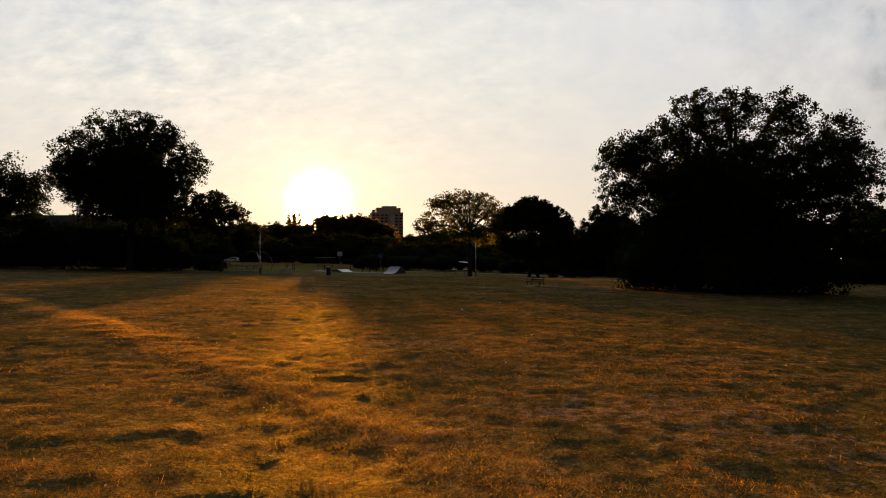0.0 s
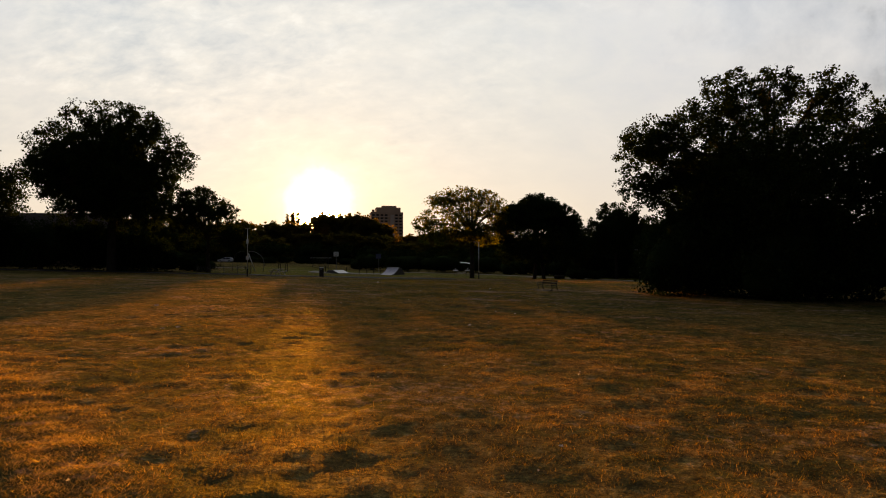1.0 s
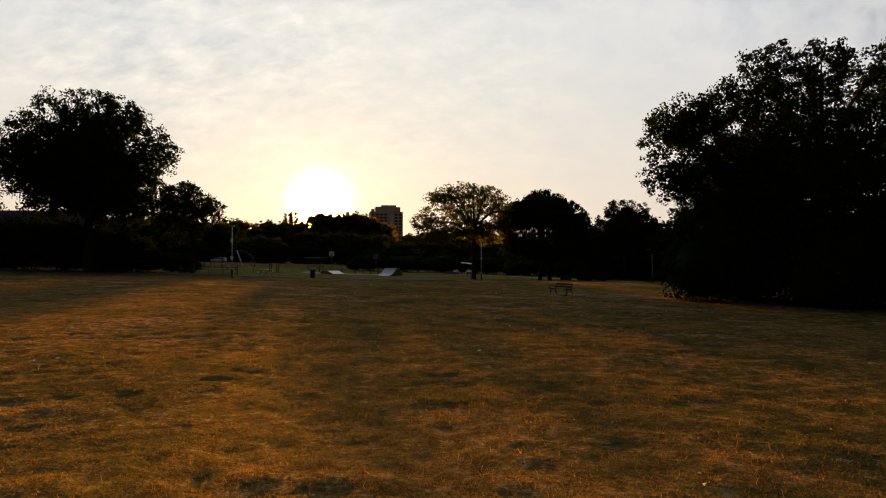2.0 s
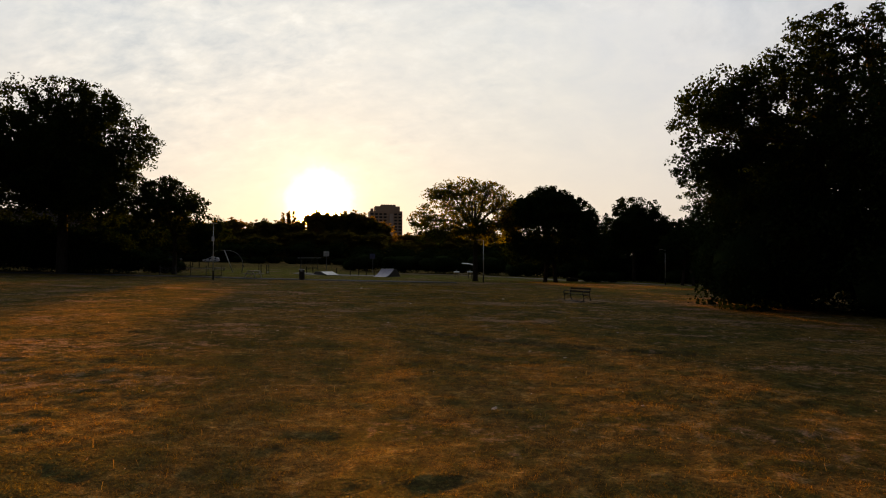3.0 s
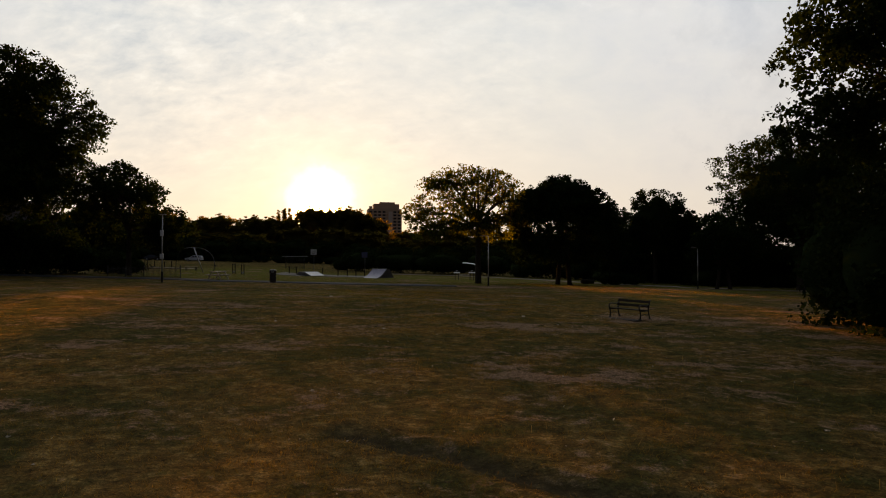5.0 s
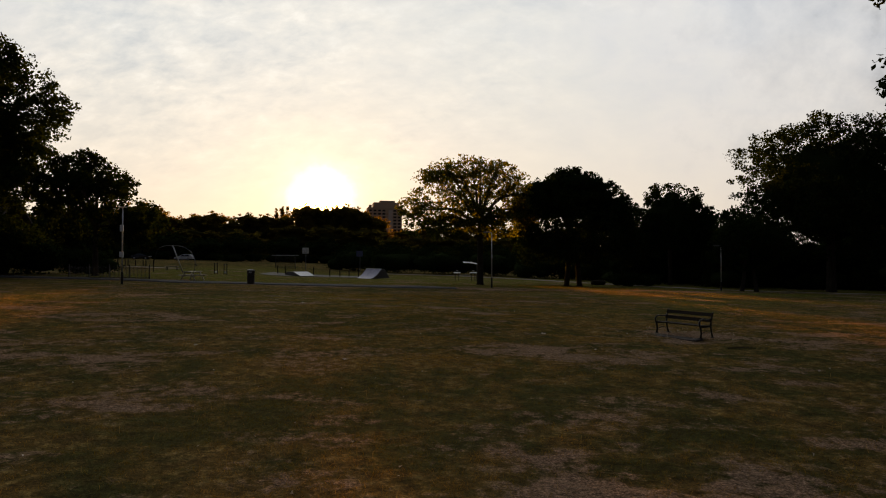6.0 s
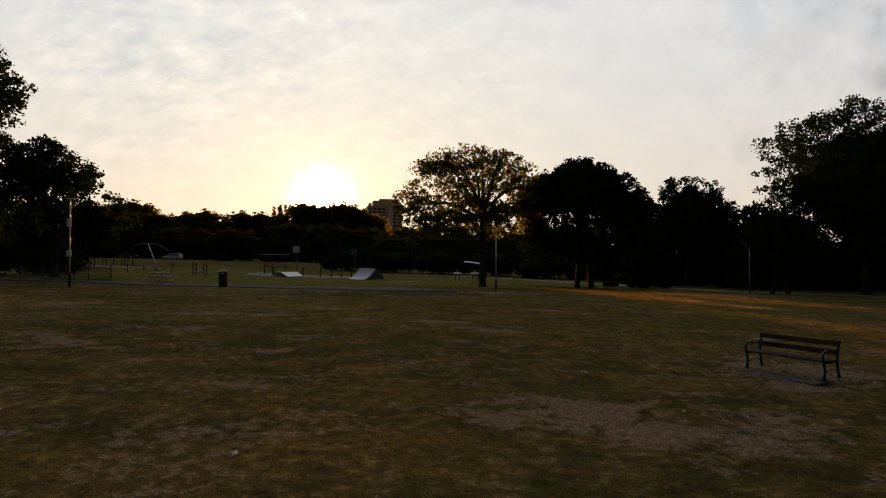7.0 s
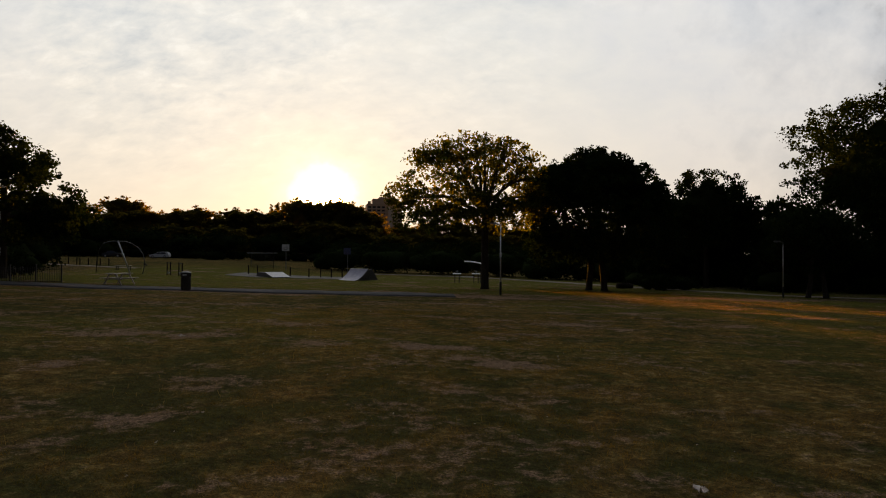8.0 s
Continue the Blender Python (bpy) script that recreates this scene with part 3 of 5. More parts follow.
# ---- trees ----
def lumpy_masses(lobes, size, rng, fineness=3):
    """Knobbly rounded masses added inside a crown to block light, as vertices and triangles."""
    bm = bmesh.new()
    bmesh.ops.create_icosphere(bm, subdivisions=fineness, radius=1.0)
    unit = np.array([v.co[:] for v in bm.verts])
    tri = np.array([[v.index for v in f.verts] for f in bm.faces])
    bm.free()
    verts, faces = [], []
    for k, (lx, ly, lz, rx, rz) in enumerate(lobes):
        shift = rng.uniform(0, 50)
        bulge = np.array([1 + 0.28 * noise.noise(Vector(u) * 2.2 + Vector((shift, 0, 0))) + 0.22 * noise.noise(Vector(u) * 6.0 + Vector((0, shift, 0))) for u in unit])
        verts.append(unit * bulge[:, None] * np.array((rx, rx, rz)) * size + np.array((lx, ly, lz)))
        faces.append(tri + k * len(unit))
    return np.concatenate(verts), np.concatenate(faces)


def leaf_mesh(name, clumps, per, leaf, mat, rng, squash=0.8, core=None):
    """Many small folded leaves round clump centres (x, y, z, radius), with added light-blocking masses where core gives
    them.
    """
    n = len(clumps) * per
    c = np.repeat(clumps[:, :3], per, 0)
    r = np.repeat(clumps[:, 3], per)
    off = rng.normal(0, 1, (n, 3))
    off *= (r * rng.uniform(0, 1, n) ** 0.5 / np.linalg.norm(off, axis=1))[:, None]
    off[:, 2] *= squash
    p = c + off
    d = rng.normal(0, 1, (n, 3))
    d[:, 2] -= 0.4
    d /= np.linalg.norm(d, axis=1)[:, None]
    s = np.cross(d, rng.normal(0, 1, (n, 3)))
    s /= np.linalg.norm(s, axis=1)[:, None] + 1e-9
    up = np.cross(s, d)
    ln = leaf * rng.uniform(0.6, 1.35, n)[:, None]
    verts = np.stack([p - d * ln * 0.5, p + s * ln * 0.36 + up * ln * 0.12, p + d * ln * 0.5, p - s * ln * 0.36 + up * ln * 0.12], 1).reshape(-1, 3)
    i = np.arange(n)[:, None] * 4
    faces = np.concatenate([i + (0, 1, 2), i + (0, 2, 3)], 0)
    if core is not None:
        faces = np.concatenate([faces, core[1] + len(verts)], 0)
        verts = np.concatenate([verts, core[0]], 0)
    return mesh_from_arrays(name, verts, faces, mat)


def envelope_clumps(lobes, n, rng, clump, shell=0.55):
    """Clump centres within a union of ellipsoids (x, y, z, rx, rz), more of them near the skin."""
    vol = np.array([l[3] ** 2 * l[4] for l in lobes])
    vol = vol ** 0.62
    pick = rng.choice(len(lobes), n, p=vol / vol.sum())
    d = rng.normal(0, 1, (n, 3))
    d /= np.linalg.norm(d, axis=1)[:, None]
    r = rng.uniform(shell ** 3, 1, n) ** (1 / 3)
    r = np.where(rng.uniform(0, 1, n) < 0.3, r * rng.uniform(0.2, 1, n), r)
    l = np.array(lobes)[pick]
    p = l[:, :3] + d * r[:, None] * np.stack([l[:, 3], l[:, 3], l[:, 4]], -1)
    return np.concatenate([p, (clump * rng.uniform(0.6, 1.5, n))[:, None]], 1)


def auto_lobes(r, base, top, n, rng, flat=0.75):
    """A broad crown: a middle mass with lobes all round it."""
    mid, half = (base + top) / 2, (top - base) / 2
    lobes = [(0, 0, mid, r * 0.80, half * 0.85)]
    for k in range(n):
        a = 2 * math.pi * (k + rng.uniform(-0.3, 0.3)) / n
        e = rng.uniform(-0.55, 0.85)
        lr = r * rng.uniform(0.30, 0.46)
        lobes.append((math.cos(a) * (r - lr) * math.cos(e * 0.9), math.sin(a) * (r - lr) * math.cos(e * 0.9), mid + e * (half - lr * flat * 0.6), lr, lr * flat))
    lobes.append((rng.uniform(-0.2, 0.2) * r, 0, top - 0.3 * half, r * 0.45, half * 0.3))
    return lobes


def tree(name, x, y, lobes, clumps, per, leaf, mat, label, seed, trunk_r=0.35, limbs=7, clump=0.9, fork=0.3, lean=0.0, group="", turn=0.0, stems=1, shell=0.55, core=(), core_size=0.8):
    """A tree: tapered trunk, limbs that part towards the lobes, and a crown of small leaves."""
    rng = np.random.default_rng(seed)
    root = thing(name, pose(x, y, gz(x, y) - 0.05, 0, 0, turn), label, "tree", group)
    top = max(l[2] + l[4] for l in lobes)
    low = min(l[2] - l[4] for l in lobes)
    split = max(0.9, low + fork * (top - low) * 0.6)
    tips = []
    for s in range(stems):
        sx = (s - (stems - 1) / 2) * 1.6
        bm = bmesh.new()
        pts = [(sx, 0, -0.1), (sx * 0.95, 0, 0.25), (sx * 0.72 + lean * 0.2, 0, split * 0.5), (sx * 0.5 + lean * 0.5, 0.1, split), (sx * 0.4 + lean, 0.1, split + (top - split) * 0.45), (lean, 0, top * 0.93)]
        tube(bm, pts, [trunk_r * 1.5, trunk_r * 1.1, trunk_r * 0.95, trunk_r * 0.85, trunk_r * 0.4, trunk_r * 0.06], 10)
        part("trunk", bm, BARK, root, smooth=True)
        tips.append(Vector(pts[3]))
    cl = envelope_clumps(lobes, clumps, rng, clump, shell)
    for k in range(limbs):
        l = lobes[k % len(lobes)]
        start = tips[k % stems] + Vector((0, 0, rng.uniform(-0.1, 0.35) * (top - split) * 0.4))
        end = Vector(l[:3]) + Vector(rng.normal(0, 0.25, 3)) * l[3]
        mid = start.lerp(end, 0.5) + Vector((0, 0, 0.12 * (end - start).length))
        bm = bmesh.new()
        tube(bm, [start, start.lerp(mid, 0.5) + Vector(rng.normal(0, 0.1, 3)), mid, mid.lerp(end, 0.5) + Vector(rng.normal(0, 0.2, 3)), end], [trunk_r * f for f in (0.5, 0.42, 0.32, 0.2, 0.05)], 7)
        near = cl[np.argsort(((cl[:, :3] - np.array(end)) ** 2).sum(1))[: 14]]
        for c in near:
            c = Vector(c[:3])
            a = mid.lerp(end, rng.uniform(0.1, 0.9))
            tube(bm, [a, a.lerp(c, 0.5) + Vector((0, 0, 0.25)), c], [trunk_r * 0.14, trunk_r * 0.09, trunk_r * 0.03], 4, False)
        part("limb", bm, BARK, root)
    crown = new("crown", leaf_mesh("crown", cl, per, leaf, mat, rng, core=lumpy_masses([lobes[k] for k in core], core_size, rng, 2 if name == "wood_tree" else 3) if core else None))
    crown.parent = root
    return root


def shrub(name, x, y, r, h, mat, label, seed, leaf=0.16, n=160, per=40, group=""):
    rng = np.random.default_rng(seed)
    root = thing(name, pose(x, y, gz(x, y)), label, "shrub", group)
    lobes = [(0, 0, h * 0.42, r * 0.8, h * 0.5)]
    for k in range(6):
        a = k + rng.uniform(0, 1)
        lobes.append((math.cos(a) * r * 0.55, math.sin(a) * r * 0.55, h * rng.uniform(0.25, 0.6), r * 0.42, h * 0.36))
    cl = envelope_clumps(lobes, n, rng, r * 0.16, 0.5)
    cl[:, 2] = np.maximum(cl[:, 2], 0.12)
    bm = bmesh.new()
    for k in range(9):
        a = rng.uniform(0, 6.28)
        e = Vector((math.cos(a) * r * 0.6, math.sin(a) * r * 0.6, h * rng.uniform(0.5, 0.85)))
        tube(bm, [(e.x * 0.1, e.y * 0.1, -0.08), (e.x * 0.4, e.y * 0.4, e.z * 0.55), e], [0.06, 0.04, 0.01], 5)
    part("stems", bm, BARK, root)
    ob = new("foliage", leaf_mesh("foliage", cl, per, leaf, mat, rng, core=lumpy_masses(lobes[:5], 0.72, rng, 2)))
    ob.parent = root
    return root


def rand(seed):
    return np.random.default_rng(seed)


# the great tree beside the way, with dense growth round its foot
TR = [(0.5, 0, 8.9, 8.2, 5.0), (-8.7, 0, 10.0, 2.8, 2.4), (-8.9, -1, 11.1, 2.5, 1.8), (-9.0, 1, 8.0, 1.9, 1.4), (-5.7, 0, 12.4, 2.0, 1.7), (-3.7, 0, 14.3, 2.5, 2.2), (-0.8, 0, 14.8, 2.8, 2.1), (3.6, 0, 14.4, 2.6, 2.1),
      (7.4, 0, 12.3, 2.6, 2.1), (9.2, 0, 10.0, 2.5, 2.4), (8.6, 0, 7.0, 2.4, 2.6), (-2.5, -6.0, 8.0, 4.4, 4.0), (3.5, -6.0, 8.0, 4.4, 4.0), (0, 6.5, 9, 4.6, 4.0), (-6.0, 0.5, 7.2, 3.6, 3.2), (-4.0, -2, 9.5, 3.6, 3.4), (5, 5, 9, 4, 4)]
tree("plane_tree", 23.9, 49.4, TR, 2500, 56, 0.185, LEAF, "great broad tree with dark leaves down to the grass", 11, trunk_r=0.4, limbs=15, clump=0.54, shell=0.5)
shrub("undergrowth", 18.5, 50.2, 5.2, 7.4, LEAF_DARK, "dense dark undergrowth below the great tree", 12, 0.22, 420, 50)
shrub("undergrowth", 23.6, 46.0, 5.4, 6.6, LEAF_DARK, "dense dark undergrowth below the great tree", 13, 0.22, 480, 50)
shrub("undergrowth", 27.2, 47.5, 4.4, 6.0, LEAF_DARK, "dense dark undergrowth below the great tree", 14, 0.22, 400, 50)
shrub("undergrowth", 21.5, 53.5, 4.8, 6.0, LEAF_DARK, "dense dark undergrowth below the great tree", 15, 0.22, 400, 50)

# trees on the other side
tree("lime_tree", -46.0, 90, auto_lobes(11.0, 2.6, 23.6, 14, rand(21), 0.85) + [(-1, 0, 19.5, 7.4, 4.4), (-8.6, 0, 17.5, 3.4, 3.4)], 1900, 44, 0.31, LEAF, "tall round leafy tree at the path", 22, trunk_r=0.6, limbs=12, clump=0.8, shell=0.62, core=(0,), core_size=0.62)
tree("lime_tree", -67.8, 91, auto_lobes(9.0, 2.6, 17.4, 10, rand(23)), 560, 40, 0.34, LEAF, "round leafy tree beside a taller one", 24, trunk_r=0.45, limbs=9, clump=1.0)
tree("maple_tree", -34.6, 95, auto_lobes(6.2, 1.8, 12.4, 9, rand(25)) + [(4.6, 0, 5.2, 2.8, 2.4), (-0.6, 0, 12.0, 1.5, 1.2), (-3.2, 0, 11.2, 1.4, 1.0)], 600, 36, 0.28, LEAF, "smaller forked tree beside the path lamp", 26, trunk_r=0.28, limbs=9, clump=0.55, shell=0.5)
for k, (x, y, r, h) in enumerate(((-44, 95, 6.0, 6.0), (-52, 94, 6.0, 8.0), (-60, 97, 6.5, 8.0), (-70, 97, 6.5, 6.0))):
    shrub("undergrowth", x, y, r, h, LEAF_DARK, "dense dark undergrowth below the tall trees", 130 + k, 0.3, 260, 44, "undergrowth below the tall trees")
shrub("round_shrub", -38, 100, 3.0, 2.7, LEAF_DARK, "low rounded dark shrub behind the railings", 27, 0.2, 170, 36)

# trees beyond the path
tree("ash_tree", 4.6, 104, [(-2.2, 0, 9.6, 5.6, 4.4), (-7.4, 0, 9.0, 2.5, 1.8), (-4.9, 0, 12.7, 2.7, 1.8), (-1.4, 0, 13.1, 3.0, 1.7), (1.9, 0, 13.0, 2.5, 1.8), (4.2, 0, 11.0, 2.4, 1.8), (4.6, 0, 8.4, 2.6, 2.0), (-4.2, -2, 7.0, 3.4, 1.7), (1.5, -2, 7.2, 3.4, 1.8), (-7.0, 0, 6.9, 2.0, 1.3), (4.4, 0, 7.2, 2.2, 1.5)],
     780, 26, 0.29, LEAF_GOLD, "airy tree with thin yellow-green leaves", 31, trunk_r=0.36, limbs=18, clump=0.62, shell=0.35)
DOME = [(0.1, 0, 8.0, 7.5, 5.4), (-0.2, 0, 10.9, 4.8, 2.9), (-0.5, 0, 13.4, 1.7, 1.2), (-4.0, 0, 10.2, 3.1, 2.5), (4.4, 0, 8.6, 2.8, 2.3)] + [(0.3 + 6.0 * math.cos(a), 6.0 * math.sin(a), 5.2 + 0.4 * math.sin(3 * a), 2.2, 2.2) for a in (0.3 + 0.785 * k for k in range(8))]
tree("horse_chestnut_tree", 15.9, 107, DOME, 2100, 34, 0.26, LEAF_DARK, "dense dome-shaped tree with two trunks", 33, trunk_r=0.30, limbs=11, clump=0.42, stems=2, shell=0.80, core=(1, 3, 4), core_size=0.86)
tree("maple_tree", 32.7, 121, [(0, 0, 8.8, 6.0, 4.8), (0.3, 0, 12.3, 4.0, 2.5)] + [(4.6 * math.cos(k * 0.9), 4.6 * math.sin(k * 0.9), 8.0 + 1.2 * math.sin(2.3 * k), 2.1, 2.2) for k in range(7)], 760, 34, 0.30, LEAF, "round leafy tree before the dark wood", 35, trunk_r=0.3, limbs=9, clump=0.55, shell=0.7, core=(0,), core_size=0.66)
tree("plane_tree", 46.8, 107, auto_lobes(12.4, 2.4, 21.7, 13, rand(36), 0.8), 1350, 42, 0.30, LEAF, "large spreading leafy tree at the gravel path", 37, trunk_r=0.5, limbs=12, clump=0.8, core=(0,), core_size=0.62)
tree("hawthorn_tree", 33.5, 100, auto_lobes(4.4, 1.6, 7.8, 8, rand(38)), 330, 38, 0.26, LEAF_DARK, "low dark tree with forked trunks", 39, trunk_r=0.2, limbs=7, clump=0.6, stems=2)
shrub("round_shrub", 23.2, 111.0, 2.2, 2.0, LEAF_DARK, "rounded dark shrub at the gravel path", 40, 0.18, 110, 36)
shrub("round_shrub", 26.6, 112, 1.9, 1.7, LEAF_DARK, "rounded dark shrub at the gravel path", 41, 0.18, 90, 36)

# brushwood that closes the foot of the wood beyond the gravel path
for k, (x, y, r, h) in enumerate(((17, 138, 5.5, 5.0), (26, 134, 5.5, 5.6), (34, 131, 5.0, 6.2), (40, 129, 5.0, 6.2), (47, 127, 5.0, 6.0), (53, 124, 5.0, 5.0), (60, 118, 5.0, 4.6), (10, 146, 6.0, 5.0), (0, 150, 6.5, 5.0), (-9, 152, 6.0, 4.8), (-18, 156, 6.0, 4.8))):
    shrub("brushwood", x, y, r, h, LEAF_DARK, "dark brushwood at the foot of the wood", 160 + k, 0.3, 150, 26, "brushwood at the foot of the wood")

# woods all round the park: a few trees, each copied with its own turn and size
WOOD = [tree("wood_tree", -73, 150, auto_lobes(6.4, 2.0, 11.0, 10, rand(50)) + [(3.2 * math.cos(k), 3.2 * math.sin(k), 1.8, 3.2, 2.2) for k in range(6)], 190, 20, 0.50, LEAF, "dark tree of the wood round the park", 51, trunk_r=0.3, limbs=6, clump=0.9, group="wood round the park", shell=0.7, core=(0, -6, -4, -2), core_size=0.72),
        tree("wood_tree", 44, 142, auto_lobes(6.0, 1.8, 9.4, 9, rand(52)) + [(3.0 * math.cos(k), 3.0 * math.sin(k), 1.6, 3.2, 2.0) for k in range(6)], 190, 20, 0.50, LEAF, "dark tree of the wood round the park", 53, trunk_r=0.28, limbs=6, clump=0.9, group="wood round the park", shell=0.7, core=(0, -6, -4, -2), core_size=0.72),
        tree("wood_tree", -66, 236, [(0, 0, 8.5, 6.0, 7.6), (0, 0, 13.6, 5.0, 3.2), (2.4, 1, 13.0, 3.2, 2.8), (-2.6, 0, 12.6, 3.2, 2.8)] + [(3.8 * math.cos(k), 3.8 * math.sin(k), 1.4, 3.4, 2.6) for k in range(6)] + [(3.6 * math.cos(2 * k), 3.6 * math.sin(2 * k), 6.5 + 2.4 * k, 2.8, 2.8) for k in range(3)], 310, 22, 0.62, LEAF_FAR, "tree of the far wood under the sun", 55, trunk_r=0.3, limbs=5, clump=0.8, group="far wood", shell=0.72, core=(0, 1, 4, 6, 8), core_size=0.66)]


def wood(x, y, h, r, k):
    """A tree of the wood, its top at the height h, r wide."""
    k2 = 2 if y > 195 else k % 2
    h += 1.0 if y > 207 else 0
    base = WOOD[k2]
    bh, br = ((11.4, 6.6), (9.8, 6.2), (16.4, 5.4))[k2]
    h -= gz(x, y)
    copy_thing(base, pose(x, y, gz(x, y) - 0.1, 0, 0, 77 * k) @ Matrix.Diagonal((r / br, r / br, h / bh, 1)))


# the far tree line before the sun: x, y, height, radius
FAR = [(-126, 212, 14.5, 9), (-112, 214, 14.5, 9), (-95, 226, 18.8, 8), (-85, 218, 14.8, 8), (-77, 222, 15.0, 6), (-71, 222, 15.8, 6.5), (-62, 228, 15.8, 6), (-57, 230, 15.6, 6), (-52, 234, 15.8, 5), (-45.6, 237, 19.7, 5.6), (-39, 238, 18.9, 4.6),
       (-32.6, 238, 19.5, 5.6), (-26, 238, 16.8, 5.5), (-21.5, 238, 15.0, 4.5), (-42.4, 239, 19.3, 4.6), (-35.8, 239, 19.2, 4.6), (-29, 239, 18.6, 4.6), (-13, 236, 11.4, 6), (-4, 238, 12.4, 6.5), (5, 240, 12.8, 6.5), (14, 240, 12.8, 7), (23, 240, 11.0, 7), (33, 240, 11, 8), (-91, 218, 14.2, 7), (-105, 218, 17, 8),
       (-8, 226, 8.6, 6), (1, 226, 8.2, 6), (10, 230, 8.2, 6), (19, 228, 8.5, 6), (28, 228, 9, 6), (41, 232, 11, 8), (-48, 226, 12, 7), (-36, 226, 12, 7), (-24, 224, 11, 7), (-60, 212, 10, 7), (-72, 208, 10, 7), (-14, 214, 8, 6)]
# nearer growth on the rise, and the wood behind the trees beyond the path
RISE = [(-62, 194, 8.6, 6.5), (-73, 195, 10, 7), (-88, 168, 12, 8), (-104, 160, 13, 8), (-122, 150, 13, 9), (-84, 190, 12.5, 8), (-98, 188, 13, 8), (-49, 182, 8.5, 6), (-40, 188, 8.5, 6), (-31, 190, 8, 6), (-22, 192, 7.5, 6), (-13, 193, 7.2, 6), (-4, 192, 7, 6), (5, 192, 7, 6), (14, 190, 7, 6), (23, 186, 7.5, 6),
        (-82, 180, 15.6, 7.4), (-53, 121, 11, 6.5), (-62, 117, 9.5, 6.5), (-73, 110, 7, 6.5), (-84, 106, 8, 7), (-96, 101, 9, 7), (-108, 92, 10, 8)]
EAST = [(24, 136, 6.6, 5.5), (32, 136, 9.5, 6), (41, 134, 12.5, 6.5), (37, 127, 10, 5), (29, 128, 5.5, 5), (43.5, 122, 11, 6), (49, 118, 6, 5.5), (56, 121, 6.5, 6), (64, 122, 6.5, 6), (72, 119, 7, 6), (50, 130, 10, 7), (54, 141, 11, 7), (64, 130, 12, 7.5), (75, 126, 12, 8), (86, 120, 12, 8), (96, 110, 12, 8), (62, 114, 12, 7), (74, 108, 12, 7), (84, 98, 13, 8),
        (66, 92, 12, 8), (90, 84, 13, 8), (39, 116, 6.5, 5), (27, 124, 4.5, 4)]
for k, (x, y, h, r) in enumerate(FAR + RISE + EAST):
    wood(x, y, h, r, k)
WOOD[2].matrix_basis = pose(-66, 225, gz(-66, 225)) @ Matrix.Diagonal((1.1, 1.1, 0.62, 1))
# poplars on the skyline
for k, (x, h) in enumerate(((-101, 35.2), (-97.3, 36.6), (-94.0, 34.6))):
    rng = rand(70 + k)
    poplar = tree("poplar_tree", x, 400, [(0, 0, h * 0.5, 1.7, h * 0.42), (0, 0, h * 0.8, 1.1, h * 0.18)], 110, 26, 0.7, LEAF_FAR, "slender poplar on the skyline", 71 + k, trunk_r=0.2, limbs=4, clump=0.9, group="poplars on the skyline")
    poplar.matrix_basis = pose(x, 400, 0)


# ---- far buildings ----
def tower_block():
    root = thing("tower_block", pose(-47.2, 510, 0, 0, 0, 12) @ Matrix.Scale(0.9, 4), "brown tower block with a pale stair core", "tower block")
    H = 47.0
    bm = bmesh.new()
    box(bm, (0, 0, H / 2), (29, 18, H), 0.15)
    part("wall", bm, TOWER_WALL, root)
    bm = bmesh.new()
    box(bm, (1.5, 0, H + 2.2), (22, 14, 4.4), 0.15)
    box(bm, (2.5, 0, H + 5.2), (13, 10, 1.8), 0.1)
    part("penthouse", bm, TOWER_WALL, root)
    bm = bmesh.new()
    box(bm, (-12.2, -4, H + 1.2), (2.4, 3, 2.4), 0.1)
    part("chimney", bm, TOWER_WALL, root)
    bm = bmesh.new()
    box(bm, (4.6, -9.3, H / 2 - 1.2), (3.4, 1.4, H - 2.5), 0.1)
    part("stair_core", bm, TOWER_PALE, root, "pale stair core")
    bm = bmesh.new()
    box(bm, (0, 0, 0), (2.5, 0.25, 1.5), 0.04)
    win = mesh_of("window", bm, GLASS)
    bm = bmesh.new()
    box(bm, (0, 0, 0), (29.3, 0.35, 0.3), 0.05)
    band = mesh_of("floor_band", bm, TOWER_PALE)
    for f in range(16):
        z = 2.2 + f * 2.8
        shared_part("floor_band", band, root, pose(0, -9.05, z - 1.3))
        for x in (-12.4, -8.6, -4.8, -1.0, 8.4, 12.2):
            shared_part("window", win, root, pose(x, -9.02, z))


tower_block()


def flat_block(x, y, w, d, h, label):
    root = thing("flat_roofed_building", pose(x, y, gz(x, y)), label, "building")
    bm = bmesh.new()
    box(bm, (0, 0, h / 2), (w, d, h), 0.08)
    part("wall", bm, BRICK, root)
    bm = bmesh.new()
    box(bm, (0, 0, h + 0.2), (w + 0.8, d + 0.8, 0.4), 0.05)
    part("roof", bm, TOWER_PALE, root)
    bm = bmesh.new()
    box(bm, (0, 0, 0), (1.8, 0.2, 1.4), 0.03)
    win = mesh_of("window", bm, GLASS)
    for f in range(int(h / 3)):
        for k in range(int(w / 3.4)):
            shared_part("window", win, root, pose(-w / 2 + 2.0 + 3.4 * k, -d / 2 - 0.02, 1.7 + 3 * f))


flat_block(-16.5, 400, 11, 12, 13.5, "far flat-roofed brick building behind the trees")


